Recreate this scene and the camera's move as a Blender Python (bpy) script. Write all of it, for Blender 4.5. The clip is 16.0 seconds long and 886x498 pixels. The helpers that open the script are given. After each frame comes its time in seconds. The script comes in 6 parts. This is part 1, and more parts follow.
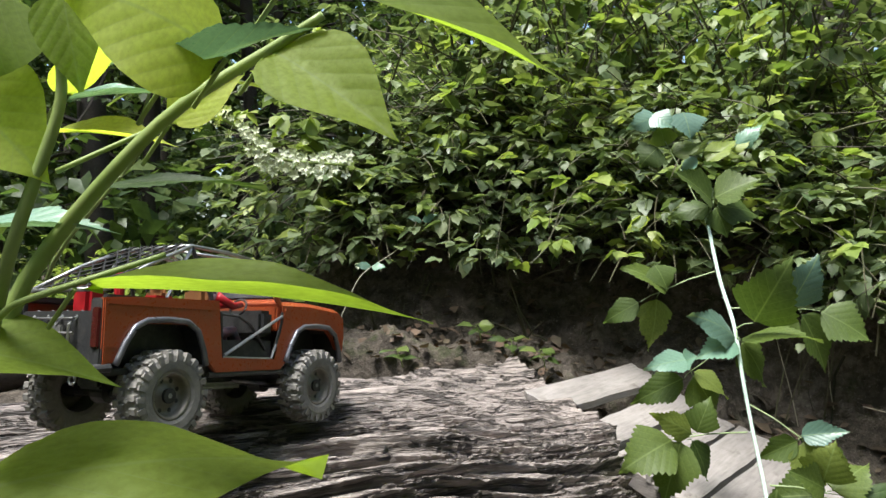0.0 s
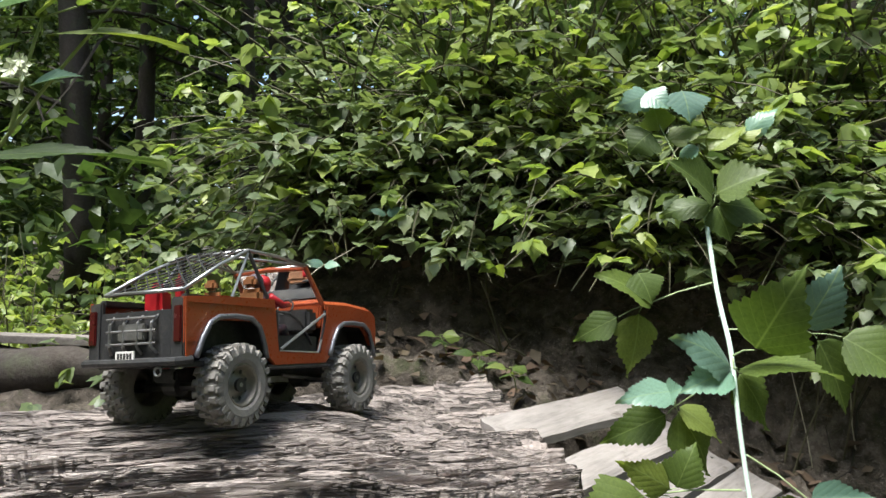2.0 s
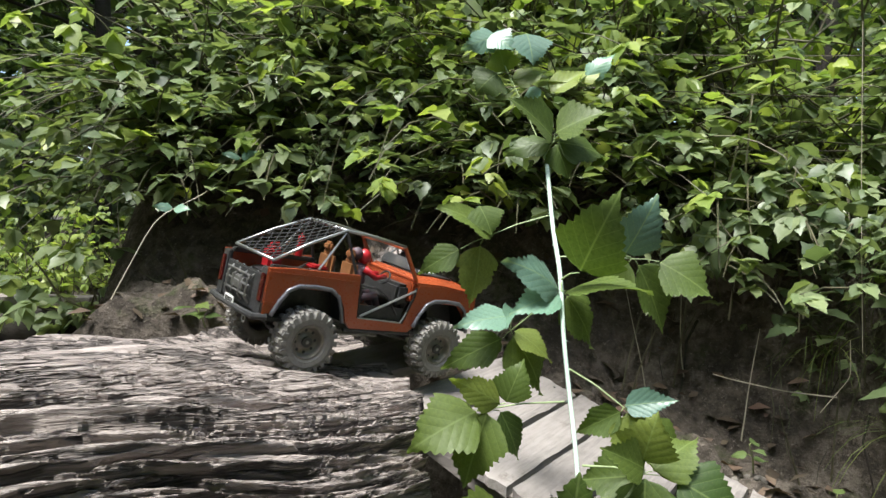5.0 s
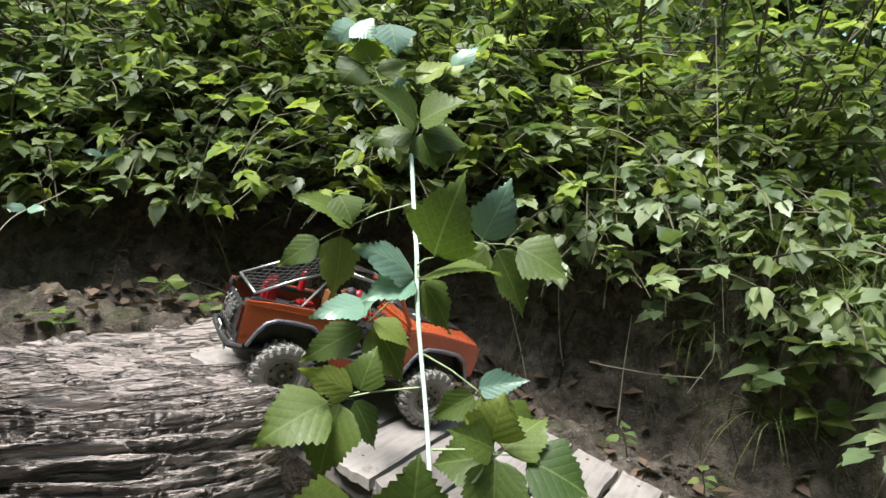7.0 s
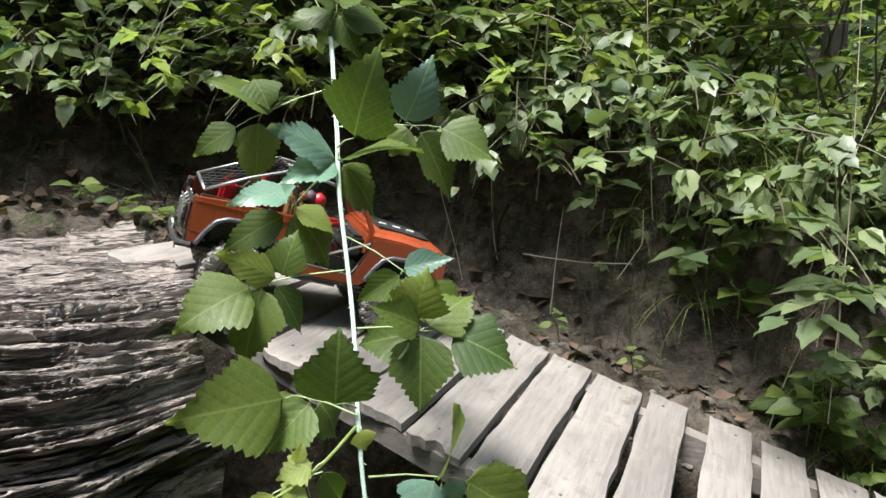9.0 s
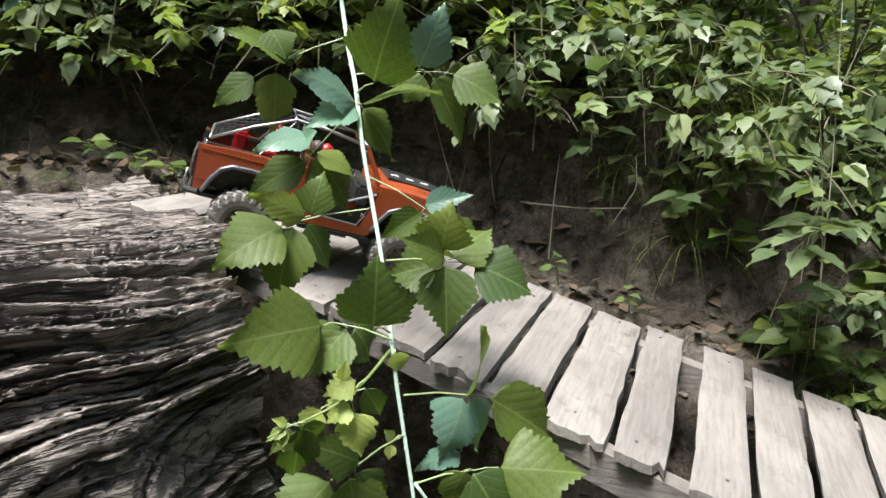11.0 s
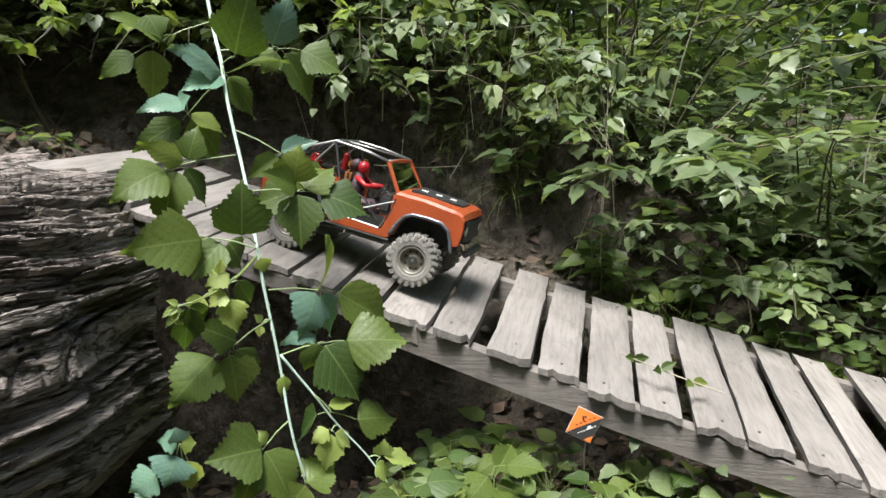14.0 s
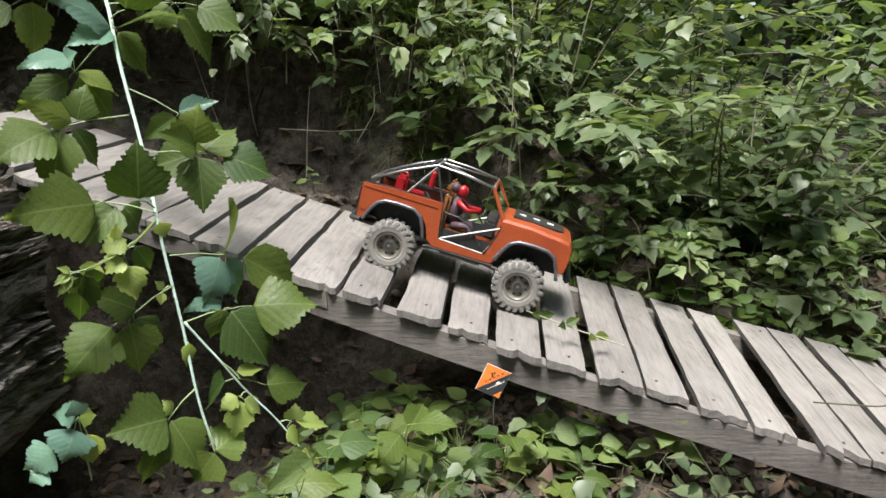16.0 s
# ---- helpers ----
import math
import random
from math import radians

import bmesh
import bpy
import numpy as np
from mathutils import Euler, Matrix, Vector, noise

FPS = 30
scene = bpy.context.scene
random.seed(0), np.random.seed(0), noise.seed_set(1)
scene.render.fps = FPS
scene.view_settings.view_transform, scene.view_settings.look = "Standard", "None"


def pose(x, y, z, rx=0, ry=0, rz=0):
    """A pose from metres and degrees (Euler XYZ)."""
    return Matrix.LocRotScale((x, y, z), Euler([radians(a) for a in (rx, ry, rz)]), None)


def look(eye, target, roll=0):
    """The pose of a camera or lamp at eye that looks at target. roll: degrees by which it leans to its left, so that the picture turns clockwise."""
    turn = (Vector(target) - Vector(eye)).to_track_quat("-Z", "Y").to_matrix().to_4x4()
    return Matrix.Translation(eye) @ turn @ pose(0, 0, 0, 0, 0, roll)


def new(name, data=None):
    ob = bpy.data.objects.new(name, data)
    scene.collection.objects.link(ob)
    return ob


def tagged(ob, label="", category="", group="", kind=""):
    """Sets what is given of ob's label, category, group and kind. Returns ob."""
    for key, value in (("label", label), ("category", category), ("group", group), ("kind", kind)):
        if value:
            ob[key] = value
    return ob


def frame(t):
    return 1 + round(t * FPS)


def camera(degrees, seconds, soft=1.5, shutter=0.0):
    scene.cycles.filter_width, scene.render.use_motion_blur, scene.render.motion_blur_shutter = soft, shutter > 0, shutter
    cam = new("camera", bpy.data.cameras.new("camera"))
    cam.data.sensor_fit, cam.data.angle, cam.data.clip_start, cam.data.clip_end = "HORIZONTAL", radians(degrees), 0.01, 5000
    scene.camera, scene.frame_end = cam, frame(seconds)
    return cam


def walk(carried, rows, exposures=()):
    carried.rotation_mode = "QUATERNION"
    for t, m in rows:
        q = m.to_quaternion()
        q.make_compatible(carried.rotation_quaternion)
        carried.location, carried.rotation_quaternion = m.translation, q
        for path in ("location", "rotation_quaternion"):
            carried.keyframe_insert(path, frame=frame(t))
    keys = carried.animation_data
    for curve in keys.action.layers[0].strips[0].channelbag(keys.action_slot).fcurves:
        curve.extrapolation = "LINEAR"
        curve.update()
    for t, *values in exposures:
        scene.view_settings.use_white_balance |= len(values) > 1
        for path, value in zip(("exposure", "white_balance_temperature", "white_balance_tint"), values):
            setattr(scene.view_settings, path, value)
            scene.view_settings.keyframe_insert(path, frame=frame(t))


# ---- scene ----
cam = camera(63.1, 16.0)
METRES, EYE, TILT, LEAN, TURN = 1.3, 1.3, 0.0, 0.0, 0.0
ROWS = [
    (0.0, 0.0, 0.0, 0.0, 0.0, 0.0, -0.0),
    (0.5, 0.0309, 0.0952, -0.0093, 1.15, -0.07, 0.48),
    (1.0, 0.0737, 0.1678, -0.009, 1.41, 0.1, 0.28),
    (1.5, 0.1261, 0.2087, -0.0017, 1.63, 0.29, -0.58),
    (2.0, 0.1209, 0.2231, -0.0057, 1.66, 0.15, -1.76),
    (2.5, 0.1111, 0.214, -0.0168, 1.28, -0.52, -2.73),
    (3.0, 0.1056, 0.2165, -0.0288, 0.22, -1.55, -3.19),
    (3.5, 0.1218, 0.2241, -0.038, -1.49, -2.18, -3.12),
    (4.0, 0.1429, 0.2194, -0.0441, -3.62, -2.55, -2.68),
    (6.5, 0.2369, 0.2092, -0.0761, -12.55, -1.09, -0.7),
    (7.0, 0.2618, 0.2095, -0.083, -14.07, -1.2, -0.49),
    (7.5, 0.2827, 0.213, -0.0857, -15.41, -2.12, -0.2),
    (8.0, 0.3037, 0.2223, -0.1196, -17.15, -4.43, 0.1),
    (10.5, 0.244, 0.1954, -0.1435, -19.5, -9.64, 1.78),
    (11.0, 0.2217, 0.1805, -0.1587, -20.57, -10.37, 2.03),
    (11.5, 0.191, 0.1529, -0.165, -22.43, -10.92, 1.99),
    (12.0, 0.1702, 0.1189, -0.1712, -24.5, -11.14, 1.82),
    (12.5, 0.1706, 0.053, -0.1673, -26.1, -11.02, 1.87),
    (13.0, 0.1605, -0.0532, -0.1789, -27.41, -10.82, 2.25),
    (13.5, 0.1539, -0.0977, -0.1981, -28.48, -10.79, 2.73),
    (14.0, 0.1606, -0.1139, -0.2161, -29.82, -10.95, 3.14),
    (14.5, 0.1578, -0.1169, -0.2228, -31.21, -11.49, 3.34),
    (15.0, 0.1616, -0.1222, -0.2223, -32.87, -12.19, 3.35),
    (15.5, 0.1573, -0.1181, -0.2255, -34.68, -12.98, 3.1),
    (16.0, 0.1612, -0.1174, -0.2268, -36.94, -13.79, 2.55),
]
walk(cam, [(t, pose(0, 0, EYE, TILT, LEAN, TURN) @ pose(METRES * x, METRES * y, METRES * z, 90 + pitch, roll, yaw)) for t, x, y, z, yaw, pitch, roll in ROWS],
     [(0.0, 1.12, 6150, 7), (4.0, 1.18, 6150, 7), (7.0, 1.24, 6150, 7), (10.5, 1.22, 6150, 7), (13.0, 1.1, 6150, 7), (16.0, 0.9, 6150, 7)])

# ---- light ----
world = bpy.data.worlds.new("sky")
scene.world = world
world.use_nodes = True
wn = world.node_tree.nodes
sky = wn.new("ShaderNodeTexSky")
sky.sky_type, sky.sun_disc = "NISHITA", False
sky.sun_elevation, sky.sun_rotation = radians(71), radians(230)
sky.air_density, sky.dust_density = 1.0, 3.0
world.node_tree.links.new(sky.outputs[0], wn["Background"].inputs[0])
wn["Background"].inputs[1].default_value = 0.15
sun = new("sun", bpy.data.lights.new("sun", "SUN"))
sun.data.energy, sun.data.angle, sun.data.color = 5.0, radians(24), (1.0, 0.96, 0.88)
sun.matrix_world = look((-1.6, 0.0, 8.0), (0.3, 1.6, 0.8))


# ---- materials ----
def node(nt, kind, **values):
    n = nt.nodes.new("ShaderNode" + kind)
    for key, v in values.items():
        n.inputs[key.replace("_", " ")].default_value = v
    return n


def rgba(c):
    return (*c, 1.0)


def base_material(name):
    m = bpy.data.materials.new(name)
    m.use_nodes = True
    nt = m.node_tree
    return m, nt, nt.nodes["Principled BSDF"], nt.nodes["Material Output"]


def mix_colour(nt, fac, a, b, mode="MIX"):
    n = nt.nodes.new("ShaderNodeMix")
    n.data_type, n.blend_type = "RGBA", mode
    for socket, v in ((n.inputs[0], fac), (n.inputs[6], a), (n.inputs[7], b)):
        if hasattr(v, "node"):
            nt.links.new(v, socket)
        else:
            socket.default_value = v if not isinstance(v, tuple) else rgba(v)
    return n.outputs[2]


def curve_map(nt, v, lo, hi, a=0.0, b=1.0):
    n = nt.nodes.new("ShaderNodeMapRange")
    nt.links.new(v, n.inputs[0])
    for i, x in enumerate((lo, hi, a, b)):
        n.inputs[i + 1].default_value = x
    return n.outputs[0]


def noise_out(nt, scale, detail=4.0, stretch=(1, 1, 1), rough=0.55):
    tc = nt.nodes.new("ShaderNodeTexCoord")
    mp = nt.nodes.new("ShaderNodeMapping")
    mp.inputs["Scale"].default_value = stretch
    nt.links.new(tc.outputs["Object"], mp.inputs[0])
    n = node(nt, "TexNoise", Scale=scale, Detail=detail, Roughness=rough)
    nt.links.new(mp.outputs[0], n.inputs["Vector"])
    return n.outputs[0]


def random_value(nt, island):
    if island:
        return nt.nodes.new("ShaderNodeNewGeometry").outputs["Random Per Island"]
    return nt.nodes.new("ShaderNodeObjectInfo").outputs["Random"]


def surface(name, c1, c2, scale=6.0, rough=0.6, bump=0.2, metal=0.0, fine=60.0, stretch=(1, 1, 1), dirt=None, dirt_amount=0.5, vary=0.0, island=False, coat=0.0, deep=0.004, spots=None):
    """Two colours blended at a large scale, grain and relief at a fine one, and dirt in patches."""
    m, nt, b, out = base_material(name)
    big = curve_map(nt, noise_out(nt, scale, 3.0, stretch), 0.35, 0.65)
    small = noise_out(nt, fine, 5.0, stretch)
    col = mix_colour(nt, big, c1, c2)
    col = mix_colour(nt, curve_map(nt, small, 0.3, 0.7, 0.0, 0.35), col, tuple(0.45 * x for x in c1))
    if dirt:
        mask = curve_map(nt, noise_out(nt, scale * 2.3, 5.0, (1, 1, 1), 0.65), 0.62 - 0.3 * dirt_amount, 0.72, 0.0, min(1.0, dirt_amount * 1.6))
        col = mix_colour(nt, mask, col, dirt)
    if spots:
        col = mix_colour(nt, curve_map(nt, noise_out(nt, 34.0, 1.0), 0.74, 0.78, 0.0, 0.85), col, spots)
    if vary:
        r = random_value(nt, island)
        hsv = node(nt, "HueSaturation")
        nt.links.new(curve_map(nt, r, 0, 1, 1 - vary, 1 + vary), hsv.inputs["Value"])
        nt.links.new(col, hsv.inputs["Color"])
        col = hsv.outputs[0]
    nt.links.new(col, b.inputs["Base Color"])
    nt.links.new(curve_map(nt, small, 0.3, 0.7, max(0.05, rough - 0.12), min(1.0, rough + 0.12)), b.inputs["Roughness"])
    b.inputs["Metallic"].default_value = metal
    b.inputs["Coat Weight"].default_value = coat
    if bump:
        bm = node(nt, "Bump", Strength=bump, Distance=deep)
        nt.links.new(small, bm.inputs["Height"])
        nt.links.new(bm.outputs[0], b.inputs["Normal"])
    return m


def leaf_material(name, c1, c2, island=True, gloss=0.42, glow=0.4, veins=False, spots=0.0):
    """A leaf: waxy on the surface, letting light through, each one of its own shade."""
    m, nt, b, out = base_material(name)
    r = random_value(nt, island)
    col = mix_colour(nt, r, c1, c2)
    patch = noise_out(nt, 28.0, 4.0)
    col = mix_colour(nt, curve_map(nt, patch, 0.35, 0.7, 0.0, 0.45), col, tuple(0.6 * x for x in c1))
    hsv = node(nt, "HueSaturation")
    wobble = node(nt, "Math")
    wobble.operation = "MULTIPLY"
    wobble.inputs[1].default_value = 37.7
    frac = nt.nodes.new("ShaderNodeMath")
    frac.operation = "FRACT"
    nt.links.new(r, wobble.inputs[0])
    nt.links.new(wobble.outputs[0], frac.inputs[0])
    nt.links.new(curve_map(nt, frac.outputs[0], 0, 1, 0.62, 1.4), hsv.inputs["Value"])
    nt.links.new(curve_map(nt, frac.outputs[0], 0, 1, 0.518, 0.482), hsv.inputs["Hue"])
    nt.links.new(col, hsv.inputs["Color"])
    col = hsv.outputs[0]
    if spots:
        mask = curve_map(nt, noise_out(nt, 90.0, 2.0), 0.66, 0.7, 0.0, spots)
        col = mix_colour(nt, mask, col, (0.16, 0.12, 0.04))
    if veins:
        uv = nt.nodes.new("ShaderNodeUVMap")
        sep = nt.nodes.new("ShaderNodeSeparateXYZ")
        nt.links.new(uv.outputs[0], sep.inputs[0])

        def calc(op, a, c=None):
            n = nt.nodes.new("ShaderNodeMath")
            n.operation = op
            for i, v in enumerate((a, c)):
                if v is None:
                    continue
                if hasattr(v, "node"):
                    nt.links.new(v, n.inputs[i])
                else:
                    n.inputs[i].default_value = v
            return n.outputs[0]
        across = calc("ABSOLUTE", calc("SUBTRACT", sep.outputs[0], 0.5))
        phase = calc("SUBTRACT", sep.outputs[1], calc("MULTIPLY", across, 0.9))
        wave = calc("ABSOLUTE", calc("SINE", calc("MULTIPLY", phase, 19.0)))
        side = curve_map(nt, wave, 0.0, 0.13, 0.8, 0.0)
        mid = curve_map(nt, across, 0.006, 0.02, 1.0, 0.0)
        vein = calc("MAXIMUM", side, mid)
        col = mix_colour(nt, calc("MULTIPLY", vein, 0.34), col, (0.26, 0.34, 0.12))
        bm = node(nt, "Bump", Strength=0.16, Distance=0.002)
        nt.links.new(wave, bm.inputs["Height"])
        nt.links.new(bm.outputs[0], b.inputs["Normal"])
    nt.links.new(col, b.inputs["Base Color"])
    nt.links.new(curve_map(nt, patch, 0.3, 0.7, gloss - 0.08, gloss + 0.15), b.inputs["Roughness"])
    b.inputs["Specular IOR Level"].default_value = 0.5
    tr = nt.nodes.new("ShaderNodeBsdfTranslucent")
    nt.links.new(mix_colour(nt, 1.0, col, (1.28, 1.32, 0.68), "MULTIPLY"), tr.inputs[0])
    ms = nt.nodes.new("ShaderNodeMixShader")
    ms.inputs[0].default_value = glow
    nt.links.new(b.outputs[0], ms.inputs[1])
    nt.links.new(tr.outputs[0], ms.inputs[2])
    nt.links.new(ms.outputs[0], out.inputs[0])
    return m


def plain(name, c, rough=0.5, metal=0.0, glass=0.0):
    m, nt, b, out = base_material(name)
    b.inputs["Base Color"].default_value = rgba(c)
    b.inputs["Roughness"].default_value = rough
    b.inputs["Metallic"].default_value = metal
    b.inputs["Transmission Weight"].default_value = glass
    return m


def bark_material(name):
    """Weathered bark: long fibres, darker in sunken seams and cracks, paler where fibres rise."""
    m, nt, b, out = base_material(name)
    fibre = noise_out(nt, 60.0, 7.0, (0.07, 1, 1), 0.66)
    seam = noise_out(nt, 22.0, 6.0, (0.10, 1, 1), 0.62)
    patch = noise_out(nt, 4.0, 4.0, (0.5, 1, 1))
    col = mix_colour(nt, curve_map(nt, patch, 0.35, 0.65), (0.43, 0.362, 0.334), (0.31, 0.262, 0.240))
    col = mix_colour(nt, curve_map(nt, fibre, 0.38, 0.56, 0.5, 0.0), col, (0.13, 0.107, 0.097))
    col = mix_colour(nt, curve_map(nt, seam, 0.37, 0.435, 0.72, 0.0), col, (0.05, 0.04, 0.035))
    col = mix_colour(nt, curve_map(nt, fibre, 0.58, 0.70, 0.0, 0.5), col, (0.46, 0.405, 0.375))
    split = noise_out(nt, 18.0, 5.0, (0.11, 1, 1), 0.6)
    crack = node(nt, "Math")
    crack.operation = "MULTIPLY"
    nt.links.new(curve_map(nt, split, 0.462, 0.495), crack.inputs[0])
    nt.links.new(curve_map(nt, split, 0.505, 0.538, 1.0, 0.0), crack.inputs[1])
    col = mix_colour(nt, curve_map(nt, crack.outputs[0], 0.15, 0.8, 0.0, 0.76), col, (0.028, 0.022, 0.019))
    nt.links.new(col, b.inputs["Base Color"])
    nt.links.new(curve_map(nt, fibre, 0.3, 0.7, 0.75, 0.5), b.inputs["Roughness"])
    first = node(nt, "Bump", Strength=1.0, Distance=0.022)
    nt.links.new(curve_map(nt, seam, 0.34, 0.62), first.inputs["Height"])
    second = node(nt, "Bump", Strength=0.9, Distance=0.008)
    nt.links.new(fibre, second.inputs["Height"])
    nt.links.new(first.outputs[0], second.inputs["Normal"])
    third = node(nt, "Bump", Strength=0.9, Distance=0.012)
    nt.links.new(curve_map(nt, crack.outputs[0], 0.0, 1.0, 1.0, 0.0), third.inputs["Height"])
    nt.links.new(second.outputs[0], third.inputs["Normal"])
    nt.links.new(third.outputs[0], b.inputs["Normal"])
    return m


def soil_material(name):
    """Dark crumbly earth: clods, paler dry patches, grit and a little moss."""
    m, nt, b, out = base_material(name)
    patch = noise_out(nt, 3.2, 5.0)
    clod = noise_out(nt, 24.0, 6.0, (1, 1, 1), 0.68)
    grit = noise_out(nt, 120.0, 4.0, (1, 1, 1), 0.7)
    moss = noise_out(nt, 6.5, 6.0, (1, 1, 1), 0.7)
    col = mix_colour(nt, curve_map(nt, patch, 0.38, 0.62), (0.092, 0.076, 0.062), (0.175, 0.146, 0.121))
    col = mix_colour(nt, curve_map(nt, clod, 0.42, 0.60, 0.7, 0.0), col, (0.032, 0.026, 0.021))
    col = mix_colour(nt, curve_map(nt, grit, 0.58, 0.72, 0.0, 0.7), col, (0.30, 0.262, 0.225))
    col = mix_colour(nt, curve_map(nt, moss, 0.58, 0.68, 0.0, 0.6), col, (0.045, 0.060, 0.018))
    nt.links.new(col, b.inputs["Base Color"])
    b.inputs["Roughness"].default_value = 0.95
    b.inputs["Specular IOR Level"].default_value = 0.2
    first = node(nt, "Bump", Strength=1.0, Distance=0.03)
    nt.links.new(clod, first.inputs["Height"])
    second = node(nt, "Bump", Strength=0.8, Distance=0.006)
    nt.links.new(grit, second.inputs["Height"])
    nt.links.new(first.outputs[0], second.inputs["Normal"])
    nt.links.new(second.outputs[0], b.inputs["Normal"])
    return m


def board_material(name, c1, c2, turn, stretch=(1, 0.07, 1)):
    """Grey weathered boards: grain and splits along the board, dusty patches, knots and stains, each board of its own shade."""
    m, nt, b, out = base_material(name)
    tc = nt.nodes.new("ShaderNodeTexCoord")
    spin = nt.nodes.new("ShaderNodeMapping")
    spin.inputs["Rotation"].default_value = (0, 0, turn)
    nt.links.new(tc.outputs["Object"], spin.inputs[0])
    r = random_value(nt, False)
    shift = nt.nodes.new("ShaderNodeCombineXYZ")
    nt.links.new(curve_map(nt, r, 0, 1, 0, 40), shift.inputs[2])

    def grain(scale, detail, squeeze, rough=0.6):
        mp = nt.nodes.new("ShaderNodeMapping")
        mp.inputs["Scale"].default_value = squeeze
        nt.links.new(spin.outputs[0], mp.inputs[0])
        add = nt.nodes.new("ShaderNodeVectorMath")
        nt.links.new(mp.outputs[0], add.inputs[0])
        nt.links.new(shift.outputs[0], add.inputs[1])
        n = node(nt, "TexNoise", Scale=scale, Detail=detail, Roughness=rough)
        nt.links.new(add.outputs[0], n.inputs["Vector"])
        return n.outputs[0]
    broad = grain(5.0, 4.0, (1, 0.5, 1))
    fibre = grain(130.0, 5.0, stretch)
    stain = grain(16.0, 5.0, (1, 0.7, 1), 0.7)
    dust = grain(9.0, 6.0, (1, 0.6, 1), 0.7)
    col = mix_colour(nt, curve_map(nt, broad, 0.35, 0.65), c1, c2)
    col = mix_colour(nt, curve_map(nt, fibre, 0.34, 0.56, 0.34, 0.0), col, tuple(0.42 * x for x in c2))
    col = mix_colour(nt, curve_map(nt, dust, 0.48, 0.66, 0.0, 0.55), col, tuple(1.12 * x for x in c1))
    col = mix_colour(nt, curve_map(nt, stain, 0.60, 0.72, 0.0, 0.65), col, (0.085, 0.068, 0.056))
    hsv = node(nt, "HueSaturation")
    nt.links.new(curve_map(nt, r, 0, 1, 0.84, 1.12), hsv.inputs["Value"])
    nt.links.new(col, hsv.inputs["Color"])
    nt.links.new(hsv.outputs[0], b.inputs["Base Color"])
    nt.links.new(curve_map(nt, fibre, 0.3, 0.7, 0.9, 0.65), b.inputs["Roughness"])
    first = node(nt, "Bump", Strength=0.6, Distance=0.003)
    nt.links.new(fibre, first.inputs["Height"])
    second = node(nt, "Bump", Strength=0.5, Distance=0.004)
    nt.links.new(stain, second.inputs["Height"])
    nt.links.new(first.outputs[0], second.inputs["Normal"])
    nt.links.new(second.outputs[0], b.inputs["Normal"])
    return m


BARK = bark_material("log_bark")
DARK_BARK = surface("dark_bark", (0.055, 0.042, 0.034), (0.03, 0.024, 0.02), 4.0, 0.85, 0.8, fine=70.0, dirt=(0.05, 0.06, 0.025), dirt_amount=0.35)
SOIL = soil_material("bank_soil")
PLANK = board_material("grey_plank", (0.27, 0.243, 0.228), (0.195, 0.173, 0.162), radians(39.2))
BEAM = board_material("weathered_beam", (0.24, 0.212, 0.195), (0.15, 0.132, 0.122), radians(39.2), (0.07, 1, 1))
WIRE = surface("rusty_wire", (0.075, 0.062, 0.054), (0.11, 0.085, 0.07), 60.0, 0.6, 0.1, metal=0.4)
STEEL = surface("dull_steel", (0.35, 0.34, 0.33), (0.22, 0.21, 0.2), 40.0, 0.45, 0.1, metal=0.9)
PAINT = surface("orange_paint", (0.37, 0.074, 0.024), (0.30, 0.058, 0.019), 9.0, 0.34, 0.04, dirt=(0.28, 0.13, 0.065), dirt_amount=0.15, fine=220.0, coat=0.3)
BLACK = surface("black_plastic", (0.022, 0.022, 0.024), (0.035, 0.034, 0.034), 20.0, 0.5, 0.1, fine=200.0, dirt=(0.09, 0.08, 0.07), dirt_amount=0.3)
RUBBER = surface("dusty_rubber", (0.25, 0.234, 0.217), (0.18, 0.168, 0.155), 14.0, 0.9, 0.4, fine=160.0, dirt=(0.26, 0.235, 0.21), dirt_amount=0.45)
RIM = surface("dusty_rim", (0.26, 0.235, 0.195), (0.18, 0.163, 0.14), 30.0, 0.5, 0.1, metal=0.5, dirt=(0.27, 0.245, 0.22), dirt_amount=0.5)
CHROME = surface("brushed_silver", (0.46, 0.46, 0.45), (0.36, 0.36, 0.36), 30.0, 0.38, 0.05, metal=0.85, dirt=(0.3, 0.27, 0.24), dirt_amount=0.25)
TRIM = surface("silver_trim", (0.20, 0.20, 0.23), (0.15, 0.15, 0.17), 30.0, 0.35, 0.05, metal=0.6, dirt=(0.22, 0.2, 0.18), dirt_amount=0.3)
TAN = surface("tan_leather", (0.28, 0.12, 0.045), (0.22, 0.09, 0.035), 25.0, 0.5, 0.15, fine=180.0)
RED = surface("red_plastic", (0.42, 0.016, 0.022), (0.36, 0.012, 0.018), 25.0, 0.35, 0.05)
WHITE = surface("white_plastic", (0.75, 0.73, 0.70), (0.66, 0.64, 0.61), 25.0, 0.5, 0.05)
GLASS = plain("clear_plastic", (0.9, 0.92, 0.92), 0.06, 0.0, 1.0)
TAIL_RED = surface("tail_lens", (0.06, 0.007, 0.007), (0.05, 0.006, 0.006), 40.0, 0.2, 0.0)
ORANGE = surface("orange_card", (0.78, 0.20, 0.04), (0.72, 0.17, 0.03), 12.0, 0.4, 0.0)
CARD_BLACK = surface("black_card", (0.025, 0.025, 0.027), (0.035, 0.035, 0.035), 12.0, 0.4, 0.0)
LEAF_NEAR = leaf_material("bramble_leaf", (0.070, 0.116, 0.022), (0.118, 0.160, 0.030), island=False, gloss=0.5, glow=0.42, veins=True, spots=0.3)
